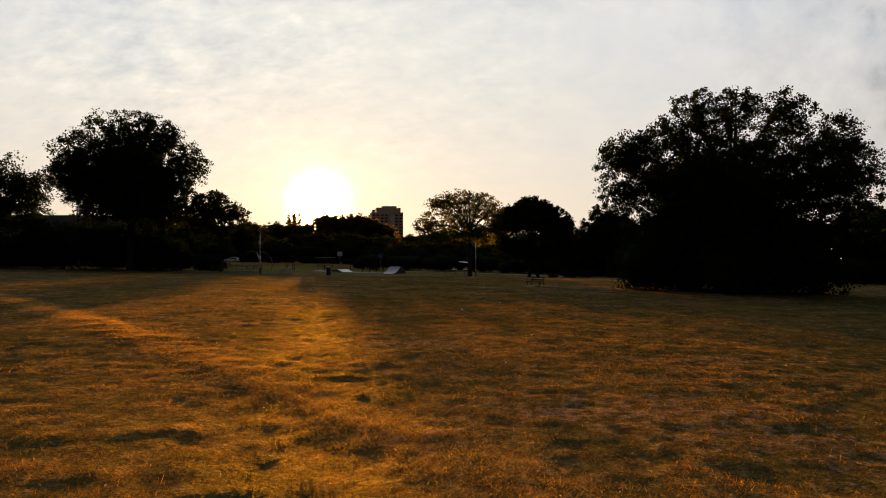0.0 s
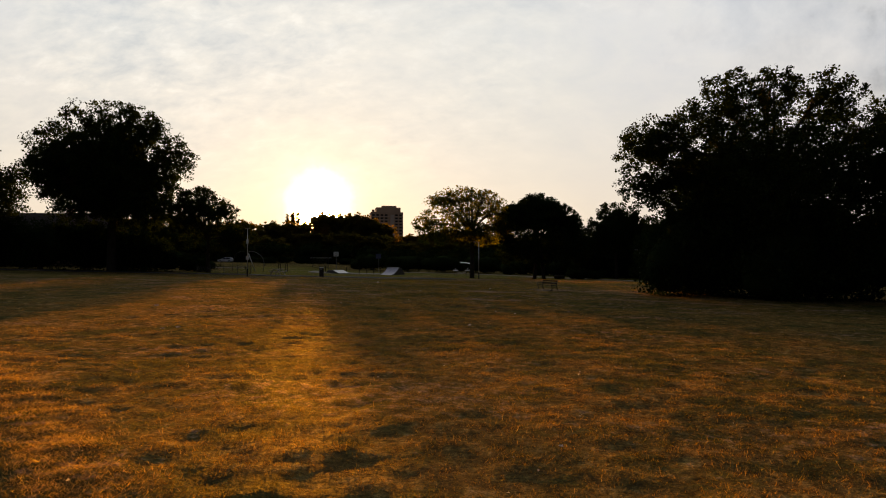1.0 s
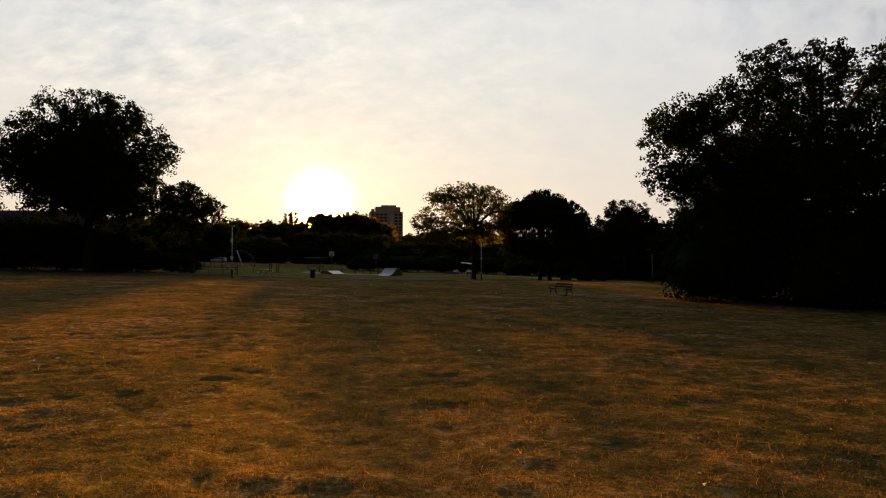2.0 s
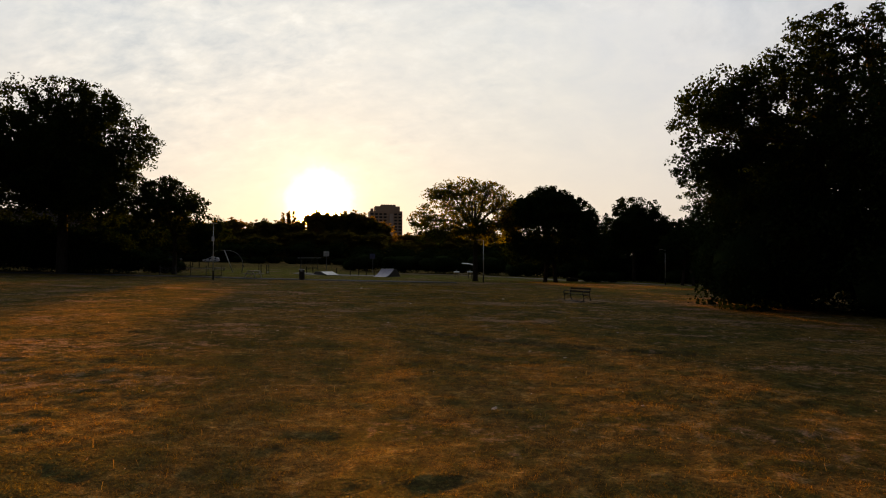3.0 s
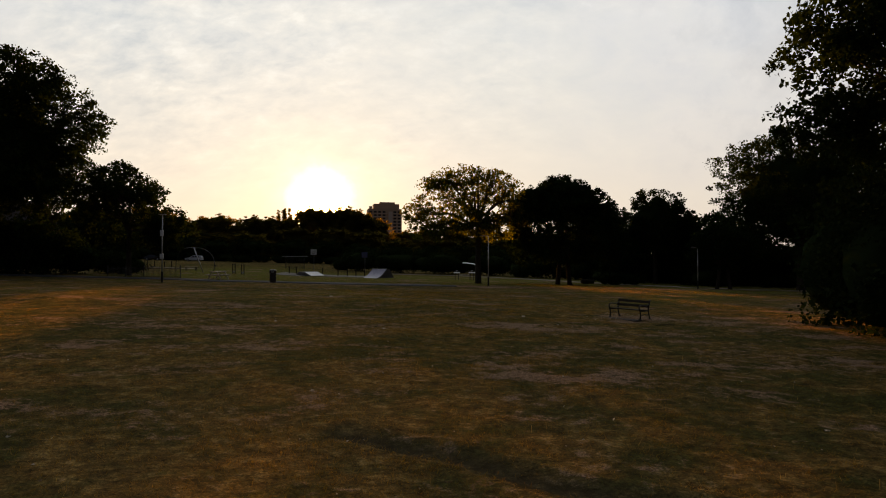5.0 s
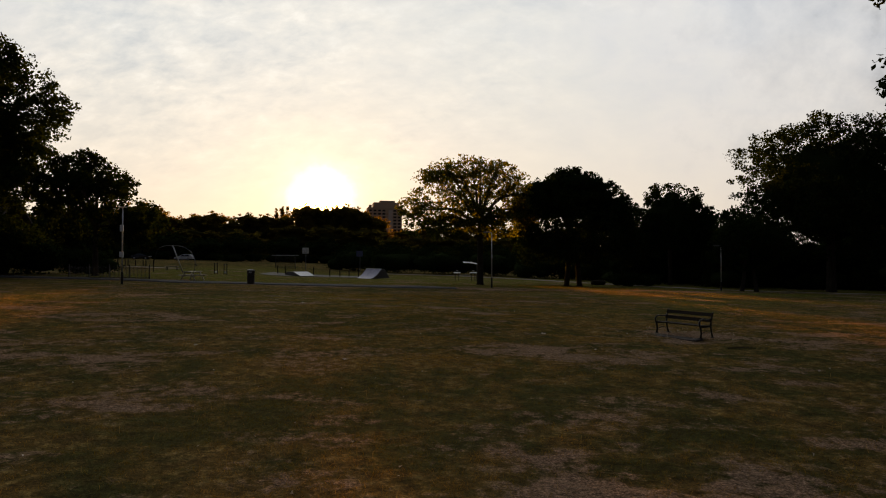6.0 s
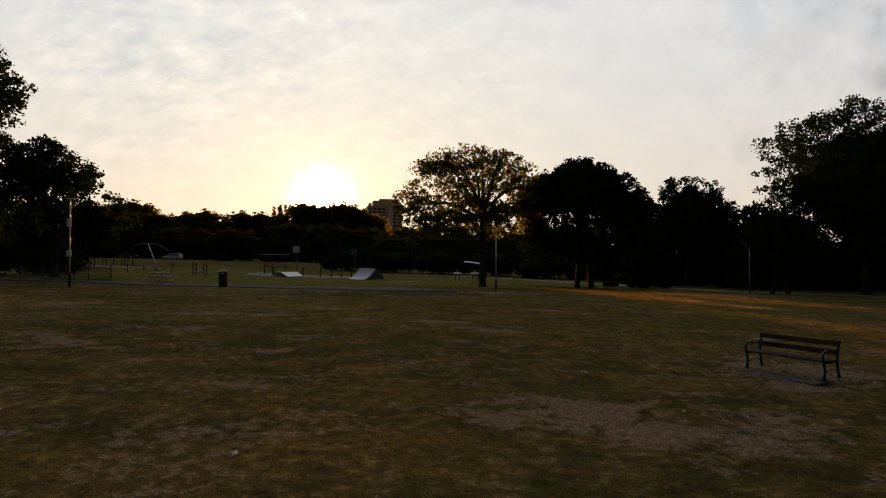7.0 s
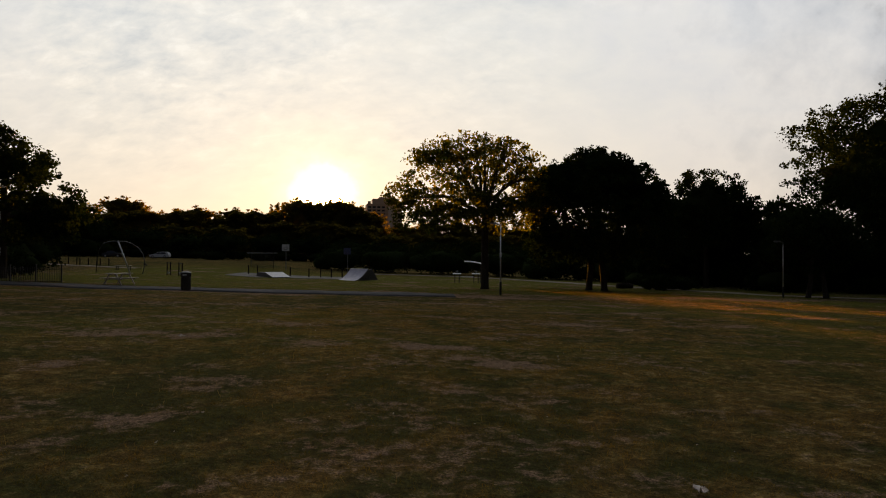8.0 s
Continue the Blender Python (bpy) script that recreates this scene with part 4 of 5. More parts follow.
def house():
    x, y = -78, 122
    root = thing("house", pose(x, y, gz(x, y), 0, 0, 6), "brick house with a dark pitched roof behind trees", "house")
    bm = bmesh.new()
    box(bm, (0, 0, 2.7), (30, 9, 5.4), 0.03)
    part("wall", bm, BRICK, root)
    bm = bmesh.new()
    extrude_profile(bm, [(-5.1, 5.2), (0, 9.9), (5.1, 5.2), (4.9, 5.05), (0, 9.55), (-4.9, 5.05)], -15.4, 15.4)
    bmesh.ops.rotate(bm, cent=(0, 0, 0), matrix=Euler((0, 0, radians(90))).to_matrix(), verts=bm.verts)
    roof = part("roof", bm, ROOF_TILE, root)
    for cx in (-9, 6):
        bm = bmesh.new()
        box(bm, (cx, 0.8, 10.0), (1.1, 0.8, 2.0), 0.03)
        part("chimney", bm, BRICK, roof)
    for k in range(6):
        for z in (1.5, 4.1):
            bm = bmesh.new()
            box(bm, (-12.4 + 4.9 * k, -4.52, z), (1.5, 0.12, 1.3), 0.02)
            w = part("window", bm, WHITE, root, "white window frame")
            bm = bmesh.new()
            box(bm, (-12.75 + 4.9 * k, -4.585, z), (0.6, 0.04, 1.12), 0.005)
            box(bm, (-12.05 + 4.9 * k, -4.585, z), (0.6, 0.04, 1.12), 0.005)
            part("pane", bm, GLASS, w)


house()


# ---- lamps and furniture of the park ----
def park_lamp(x, y, h, turn, label, cap=False):
    root = thing("street_lamp", pose(x, y, gz(x, y), 0, 0, turn), label, "street lamp", "lamps along the path")
    bm = bmesh.new()
    tube(bm, [(0, 0, -0.1), (0, 0, 0.9), (0, 0, 0.95)], [0.085, 0.085, 0.055], 12)
    part("base", bm, IRON, root, "dark lower column")
    bm = bmesh.new()
    tube(bm, [(0, 0, 0.9), (0, 0, h * 0.6), (0, 0, h)], [0.055, 0.048, 0.038], 10)
    part("pole", bm, STEEL, root, smooth=True)
    if cap:
        # a slim flat lantern right on the pole's top
        bm = bmesh.new()
        box(bm, (0, 0, h + 0.03), (0.62, 0.30, 0.06), 0.02)
        head = part("lantern", bm, STEEL_DULL, root)
        bm = bmesh.new()
        box(bm, (0, 0, h - 0.01), (0.5, 0.22, 0.03), 0.008)
        part("lens", bm, LAMP_LENS, head)
        return root
    bm = bmesh.new()
    tube(bm, [(0, 0, h - 0.02), (-0.12, 0, h + 0.04), (-0.3, 0, h + 0.06)], 0.03, 8)
    part("arm", bm, STEEL, root, smooth=True)
    bm = bmesh.new()
    box(bm, (-0.5, 0, h + 0.08), (0.56, 0.24, 0.1), 0.035)
    head = part("lantern", bm, STEEL_DULL, root)
    bm = bmesh.new()
    box(bm, (-0.52, 0, h + 0.02), (0.4, 0.18, 0.03), 0.01)
    part("lens", bm, LAMP_LENS, head)
    return root


def fixed_plate(root, z, w, h, label):
    bm = bmesh.new()
    box(bm, (0.0, -0.1, z), (w, 0.1, h), 0.02)
    part("plate", bm, WHITE, root, label)


l1 = park_lamp(4.9, 90.6, 5.1, 0, "tall galvanised lamp post with a short arm")
fixed_plate(l1, 2.9, 0.14, 0.3, "small white plate")
park_lamp(30.2, 99.4, 4.8, 0, "tall galvanised lamp post with a short arm")
l2 = park_lamp(-24.0, 80.1, 5.85, 0, "taller lamp post with a flat lantern and two control boxes", True)
fixed_plate(l2, 2.25, 0.3, 0.42, "grey-white control box")
fixed_plate(l2, 4.25, 0.26, 0.5, "grey-white control box")


def bench():
    root = thing("park_bench", pose(7.80, 52.92, gz(7.80, 52.92) + 0.02, 0, 0, -59) @ Matrix.Diagonal((0.98, 1.06, 0.86, 1)), "black park bench with cast-iron ends and dark slats", "bench")
    for s in (-0.83, 0.83):
        bm = bmesh.new()
        # front leg sweeping up into the curled arm
        tube(bm, [(s, 0.02, 0), (s, 0.05, 0.16), (s, 0.03, 0.34), (s, -0.02, 0.46), (s, -0.03, 0.56), (s, 0.02, 0.64), (s, 0.12, 0.665), (s, 0.28, 0.635), (s, 0.40, 0.64), (s, 0.50, 0.70)], [0.032, 0.024, 0.028, 0.026, 0.026, 0.028, 0.028, 0.024, 0.024, 0.02], 8)
        # back leg and upright
        tube(bm, [(s, 0.56, 0), (s, 0.51, 0.18), (s, 0.47, 0.40), (s, 0.50, 0.62), (s, 0.57, 0.86), (s, 0.60, 0.90)], [0.032, 0.024, 0.028, 0.024, 0.022, 0.015], 8)
        tube(bm, [(s, 0.02, 0.40), (s, 0.24, 0.385), (s, 0.47, 0.40)], 0.03, 8)
        tube(bm, [(s, 0.06, 0.16), (s, 0.28, 0.24), (s, 0.50, 0.16)], 0.014, 6)
        for fy in (0.02, 0.56):
            box(bm, (s, fy, 0.008), (0.07, 0.12, 0.024), 0.006)
        part("end_frame", bm, IRON, root, "black cast-iron end with curled arm", smooth=True)
    bm = bmesh.new()
    box(bm, (0, 0, 0), (1.72, 0.10, 0.036), 0.008)
    slat = mesh_of("seat_slat", bm, WOOD_DARK)
    for k in range(4):
        shared_part("seat_slat", slat, root, pose(0, 0.05 + 0.118 * k, 0.432 - 0.006 * k))
    bm = bmesh.new()
    box(bm, (0, 0, 0), (1.72, 0.034, 0.12), 0.008)
    back = mesh_of("back_slat", bm, WOOD_DARK)
    shared_part("back_slat", back, root, pose(0, 0.475, 0.60, -14))
    shared_part("back_slat", back, root, pose(0, 0.535, 0.80, -14))


bench()


def ground_slab(x, y, w, d, turn, label):
    root = thing("concrete_slab", pose(x, y, gz(x, y), 0, 0, turn), label, "slab")
    n = max(1, round(w / 0.7))
    bm = bmesh.new()
    box(bm, (0, 0, 0.0), (w / n - 0.012, d, 0.05), 0.01)
    me = mesh_of("flagstone", bm, SLAB)
    for k in range(n):
        shared_part("flagstone", me, root, pose((k - (n - 1) / 2) * w / n, 0.012 * (k % 2), 0.0, 0.4 * (k % 2)))


ground_slab(7.62, 52.78, 1.75, 0.5, -59, "worn concrete slabs under the bench")


def litter_bin():
    root = thing("litter_bin", pose(-16.2, 86.4, gz(-16.2, 86.4) + 0.03, 0, 0, 8) @ Matrix.Diagonal((0.98, 0.98, 1.0, 1)), "dark brown round litter bin with a pale rim", "litter bin")
    bm = bmesh.new()
    lathe(bm, [(0.27, 0), (0.30, 0.03), (0.30, 0.86), (0.285, 0.88)], 24)
    body = part("body", bm, BIN_SKIN, root, smooth=False)
    bm = bmesh.new()
    for k in range(24):
        a = 2 * math.pi * k / 24
        box(bm, (0.302 * math.cos(a), 0.302 * math.sin(a), 0.45), (0.02, 0.03, 0.74), 0.0, (0, 0, 0))
    part("ribs", bm, BIN_SKIN, body)
    for a in (45, 135, 225, 315):
        bm = bmesh.new()
        box(bm, (0.245 * math.cos(radians(a)), 0.245 * math.sin(radians(a)), 0.99), (0.27, 0.14, 0.26), 0.02, (0, 0, radians(a + 90)))
        part("hood_post", bm, BIN_SKIN, root)
    bm = bmesh.new()
    lathe(bm, [(0.31, 1.09), (0.32, 1.11), (0.31, 1.15), (0.22, 1.22), (0.05, 1.25)], 24)
    lid = part("lid", bm, BIN_SKIN, root, smooth=True)
    bm = bmesh.new()
    lathe(bm, [(0.322, 1.15), (0.33, 1.16), (0.33, 1.185), (0.31, 1.19)], 24)
    part("rim", bm, STEEL, lid, "pale metal rim", smooth=True)
    bm = bmesh.new()
    box(bm, (0, -0.325, 1.0), (0.24, 0.02, 0.09), 0.005)
    part("notice", bm, WHITE, root, "white notice panel")
    bm = bmesh.new()
    box(bm, (-0.04, -0.338, 1.015), (0.13, 0.006, 0.016))
    box(bm, (0.0, -0.338, 0.985), (0.17, 0.006, 0.016))
    part("writing", bm, IRON, root)


litter_bin()


def picnic_table(x, y, turn, label):
    root = thing("picnic_table", pose(x, y, gz(x, y), 0, 0, turn) @ Matrix.Diagonal((1.0, 1.12, 1.06, 1)), label, "picnic table")
    bm = bmesh.new()
    box(bm, (0, 0, 0), (1.8, 0.14, 0.045), 0.008)
    plank = mesh_of("plank", bm, WOOD_PALE)
    for k in range(5):
        shared_part("tabletop_plank", plank, root, pose(0, -0.30 + 0.15 * k, 0.76))
    for s in (-1, 1):
        for k in range(2):
            shared_part("seat_plank", plank, root, pose(0, s * (0.62 + 0.15 * k), 0.45))
    for ex in (-0.62, 0.62):
        for s in (-1, 1):
            bm = bmesh.new()
            tube(bm, [(ex, s * 0.72, -0.02), (ex, s * 0.26, 0.735)], [0.055, 0.055], 4)
            part("leg", bm, WOOD_PALE, root)
        bm = bmesh.new()
        box(bm, (ex + 0.05, 0, 0.40), (0.045, 1.54, 0.095), 0.008)
        box(bm, (ex + 0.05, 0, 0.70), (0.045, 0.72, 0.08), 0.008)
        part("cross_beam", bm, WOOD_PALE, root)


picnic_table(-23.4, 91.6, 73, "weathered timber picnic table beside the path")


def railings():
    root = thing("railings", pose(-26.65, 89.9, gz(-26.65, 89.9), 0, 0, 178), "dark metal railings round the playground", "railing")
    bm = bmesh.new()
    tube(bm, [(0, 0, -0.05), (0, 0, 1.15), (0, 0, 1.19)], [0.016, 0.016, 0.005], 6)
    bar = mesh_of("bar", bm, IRON)
    bm = bmesh.new()
    box(bm, (0, 0, 0.66), (0.075, 0.075, 1.42), 0.012)
    post = mesh_of("post", bm, IRON)
    for k in range(5):
        shared_part("post", post, root, pose(1.9 * k, 0, 0))
        if k < 4:
            for j in range(1, 15):
                shared_part("bar", bar, root, pose(1.9 * k + 0.127 * j, 0, 0.02))
            for z in (0.16, 1.03):
                bm = bmesh.new()
                box(bm, (1.9 * k + 0.95, 0, z), (1.82, 0.045, 0.035), 0.006)
                part("rail", bm, IRON, root)


railings()


def climbing_arch():
    root = thing("climbing_arch", pose(-33.8, 110.6, gz(-33.8, 110.6)) @ Matrix.Scale(0.95, 4), "play frame of a leaning steel mast and a bent tube arch", "play frame")
    bm = bmesh.new()
    tube(bm, [(1.4, 0, -0.1), (0.68, 0, 1.8), (0, 0, 3.55)], [0.075, 0.075, 0.08], 12)
    part("mast", bm, STEEL, root, "pale leaning mast", smooth=True)
    bm = bmesh.new()
    pts = [(-2.0, 0.6, 3.25), (-1.4, 0.5, 3.45), (-0.6, 0.2, 3.53), (0, 0, 3.5)]
    pts += [(0.9, -0.1, 3.48), (1.7, -0.2, 3.25), (2.4, -0.2, 2.8), (2.9, -0.2, 2.1), (3.1, -0.2, 1.3), (3.05, -0.2, 0.6), (2.9, -0.2, -0.1)]
    tube(bm, pts, 0.05, 10)
    part("arch", bm, STEEL_DULL, root, smooth=True)
    bm = bmesh.new()
    tube(bm, [(-2.0, 0.6, 3.25), (-2.6, 0.9, 2.6), (-3.0, 1.1, 1.4), (-3.1, 1.2, -0.1)], 0.045, 10)
    part("arch_leg", bm, IRON, root, smooth=True)
    bm = bmesh.new()
    tube(bm, [(3.0, -0.2, 1.05), (3.25, -0.2, 0.95), (3.3, -0.2, 0.8)], 0.07, 8)
    part("handle", bm, IRON, root)


climbing_arch()


def swing_posts(x, y, label):
    root = thing("toddler_swing", pose(x, y, gz(x, y), 0, 0, 12), label, "swing", "swings in the playground")
    for s in (-0.17, 0.17):
        bm = bmesh.new()
        tube(bm, [(s, 0, -0.1), (s, 0, 1.4)], 0.05, 8)
        part("post", bm, WOOD_DARK, root)
    bm = bmesh.new()
    tube(bm, [(-0.09, 0, 1.25), (-0.09, 0, 0.35)], 0.012, 5)
    tube(bm, [(0.09, 0, 1.25), (0.09, 0, 0.35)], 0.012, 5)
    tube(bm, [(-0.2, 0, 1.3), (0.2, 0, 1.3)], 0.03, 6)
    part("chains", bm, STEEL_DULL, root)
    bm = bmesh.new()
    box(bm, (0, -0.02, 0.26), (0.24, 0.24, 0.18), 0.04)
    part("seat", bm, WHITE, root, "pale swing seat")


swing_posts(-28.1, 110, "small timber swing with a pale seat")
swing_posts(-27.0, 110.3, "small timber swing with a pale seat")


def quarter_pipe():
    x, y = -9.5, 117.2
    root = thing("skate_ramp", pose(x, y, gz(x, y), 0, 0, 58), "grey quarter-pipe skate ramp with dark sides", "skate ramp")
    prof = [(-1.9, 0.02)] + [(-1.9 + 2.4 * k / 8, 0.03 + 1.25 * (k / 8) ** 1.8) for k in range(1, 9)] + [(1.2, 1.28)]
    bm = bmesh.new()
    extrude_profile(bm, prof + [(1.2, 1.22), (0.5, 1.22)] + [(px, pz - 0.05) for px, pz in reversed(prof[1:-2])], -1.3, 1.3)
    part("riding_surface", bm, RAMP_SKIN, root, "smooth pale riding surface")
    for s in (-1.33, 1.33):
        bm = bmesh.new()
        extrude_profile(bm, prof + [(2.3, 0.0), (-1.9, 0.0)], s - 0.03, s + 0.03)
        part("side_panel", bm, RAMP_SIDE, root)
    bm = bmesh.new()
    tube(bm, [(0.5, -1.32, 1.30), (0.5, 1.32, 1.30)], 0.03, 8)
    part("coping", bm, STEEL, root)


def fun_box():
    x, y = -19.8, 119.0
    root = thing("fun_box_ramp", pose(x, y, gz(x, y), 0, 0, -48), "low pale skate ramp with a flat top", "skate ramp")
    bm = bmesh.new()
    extrude_profile(bm, [(-2.3, 0.0), (-1.5, 0.52), (0.4, 0.55), (2.3, 0.03), (2.3, 0.0)], -1.1, 1.1)
    part("body", bm, RAMP_SIDE, root)
    bm = bmesh.new()
    extrude_profile(bm, [(0.4, 0.556), (2.32, 0.034), (2.32, 0.05), (0.4, 0.58)], -1.12, 1.12)
    part("sloping_plate", bm, WHITE, root, "pale sloping plate")
    bm = bmesh.new()
    extrude_profile(bm, [(-1.5, 0.525), (0.4, 0.556), (0.4, 0.58), (-1.5, 0.55)], -1.12, 1.12)
    part("top_plate", bm, RAMP_SKIN, root)


quarter_pipe()
fun_box()


def skate_pad():
    bm = bmesh.new()
    n = 24
    rows = []
    for j in range(9):
        row = []
        for i in range(n + 1):
            x, y = -25 + 14 * i / n, 117.5 + 0.9 * j
            row.append(bm.verts.new((x, y, gz(x, y) + 0.03)))
        rows.append(row)
    for a, b in zip(rows, rows[1:]):
        for i in range(n):
            bm.faces.new((a[i], a[i + 1], b[i + 1], b[i]))
    edge = bmesh.ops.extrude_face_region(bm, geom=bm.faces[:])
    bmesh.ops.translate(bm, vec=(0, 0, -0.2), verts=[v for v in edge["geom"] if isinstance(v, bmesh.types.BMVert)])
    tagged(part("pavement", bm, CONCRETE), "pale concrete pad of the skate park", "pavement", kind="structure")


skate_pad()


def bollard(x, y, h, mat, label, group):
    root = thing("bollard", pose(x, y, gz(x, y)), label, "bollard", group)
    bm = bmesh.new()
    lathe(bm, [(0.075, -0.1), (0.075, h - 0.05), (0.05, h), (0.02, h + 0.01)], 10)
    part("post", bm, mat, root)
    return root


posts = bollard(-16.0, 121.5, 1.15, WOOD_DARK, "dark timber post beside the skate pad", "posts beside the skate pad")
for px, py in ((-14.6, 121.8), (-13.3, 122.0), (-11.9, 121.6), (-22.6, 122.3), (-23.6, 121.9), (-18.6, 122.6)):
    copy_thing(posts, pose(px, py, gz(px, py), 0, 1.5, 40 * px))
row = bollard(-52.6, 130.5, 1.0, WOOD_DARK, "dark timber post of a row on the rise", "row of posts on the rise")
for k in range(1, 8):
    px, py = -52.6 + 1.02 * k + 0.25 * (k % 3), 130.5 - 0.15 * k
    copy_thing(row, pose(px, py, gz(px, py), 0, 0, 50 * k))


def ball_hoop(x, y, turn, mat, label, h=3.9):
    root = thing("basketball_hoop", pose(x, y, gz(x, y), 0, 0, turn), label, "basketball hoop", "hoops of the ball court")
    bm = bmesh.new()
    tube(bm, [(0, 0.35, -0.1), (0, 0.35, h - 0.6), (0, 0.05, h - 0.45)], 0.06, 10)
    part("pole", bm, STEEL_DULL, root)
    bm = bmesh.new()
    box(bm, (0, 0, h - 0.45), (1.1, 0.05, 1.0), 0.02)
    board = part("backboard", bm, mat, root)
    bm = bmesh.new()
    for bx, bz, w, hh in ((0, h - 0.38, 0.5, 0.03), (0, h - 0.72, 0.5, 0.03), (-0.25, h - 0.55, 0.03, 0.34), (0.25, h - 0.55, 0.03, 0.34)):
        box(bm, (bx, -0.03, bz), (w, 0.008, hh))
    part("target_square", bm, STEEL_DULL, board)
    bm = bmesh.new()
    tube(bm, [(0.22 * math.cos(a), -0.27 + 0.22 * math.sin(a), h - 0.75) for a in (2 * math.pi * k / 16 for k in range(17))], 0.012, 6, False)
    part("ring", bm, TAIL_RED, root)


def goal_end(x, y, label):
    root = thing("ball_court_goal", pose(x, y, gz(x, y)), label, "goal")
    for s in (-1.7, 1.7):
        bm = bmesh.new()
        box(bm, (s, 0, 1.15), (0.09, 0.09, 2.4), 0.01)
        part("post", bm, IRON, root)
    bm = bmesh.new()
    box(bm, (0, 0, 2.3), (4.6, 0.08, 0.09), 0.01)
    part("crossbar", bm, WHITE, root)
    bm = bmesh.new()
    box(bm, (0, 0.05, 0), (0.03, 0.03, 2.2))
    bar = mesh_of("upright", bm, IRON)
    for k in range(1, 24):
        shared_part("upright", bar, root, pose(-1.7 + 3.4 * k / 24, 0, 1.12))


ball_hoop(-23.4, 138.5, 4, WHITE, "basketball hoop with a white backboard")
ball_hoop(-14.4, 140.5, -6, BLUE, "basketball hoop with a faded blue backboard")
goal_end(-26.6, 137.5, "dark steel goal of the ball court")


def gym_bars():
    root = thing("exercise_bars", pose(3.3, 117, gz(3.3, 117)), "outdoor exercise bars with sky-lit tops painted white", "exercise frame")
    for s in (-1.35, -0.85, 0.85, 1.35):
        bm = bmesh.new()
        tube(bm, [(s, 0, -0.1), (s, 0, 0.98)], 0.045, 8)
        part("post", bm, IRON, root)
    bm = bmesh.new()
    for s in (-1.1, 1.1):
        tube(bm, [(s - 0.4, 0, 1.0), (s + 0.4, 0, 1.0)], 0.04, 8)
    tube(bm, [(-0.8, 0, 0.72), (0.8, 0, 0.72)], 0.03, 8)
    # tilted plates added on top, white to stand in for reflected sky
    for s in (-1.1, 1.1):
        box(bm, (s, -0.02, 1.06), (0.95, 0.30, 0.05), 0.015, (radians(20), 0, 0))
    part("bars", bm, WHITE, root, "bars with added tilted plates, white to look lit by the sky")
    for s in (-1.1, 1.1):
        bm = bmesh.new()
        tube(bm, [(s, 0, 1.0), (s, 0, 1.35)], 0.03, 6)
        tube(bm, [(s - 0.15, 0, 1.36), (s + 0.15, 0, 1.36)], 0.035, 6)
        part("handle", bm, STEEL, root)


def canopy_seat():
    root = thing("curved_canopy", pose(4.1, 119, gz(4.1, 119)), "small curved canopy on a thin post, white for sky light", "canopy")
    bm = bmesh.new()
    tube(bm, [(0.9, 0, -0.1), (0.9, 0, 2.2)], 0.05, 8)
    part("post", bm, IRON, root)
    bm = bmesh.new()
    prof = [(-1.0 + 2.0 * k / 8, 2.55 - 0.25 * (k / 8) ** 2) for k in range(9)]
    extrude_profile(bm, prof + [(a, b - 0.05) for a, b in reversed(prof)], -0.22, 0.22)
    # roof tilted to the camera and white, to stand in for sky light
    bmesh.ops.rotate(bm, cent=(0, 0, 2.4), matrix=Euler((radians(16), 0, 0)).to_matrix(), verts=bm.verts)
    part("roof", bm, WHITE, root, "curved roof tilted to the camera, white for sky light")


gym_bars()
canopy_seat()


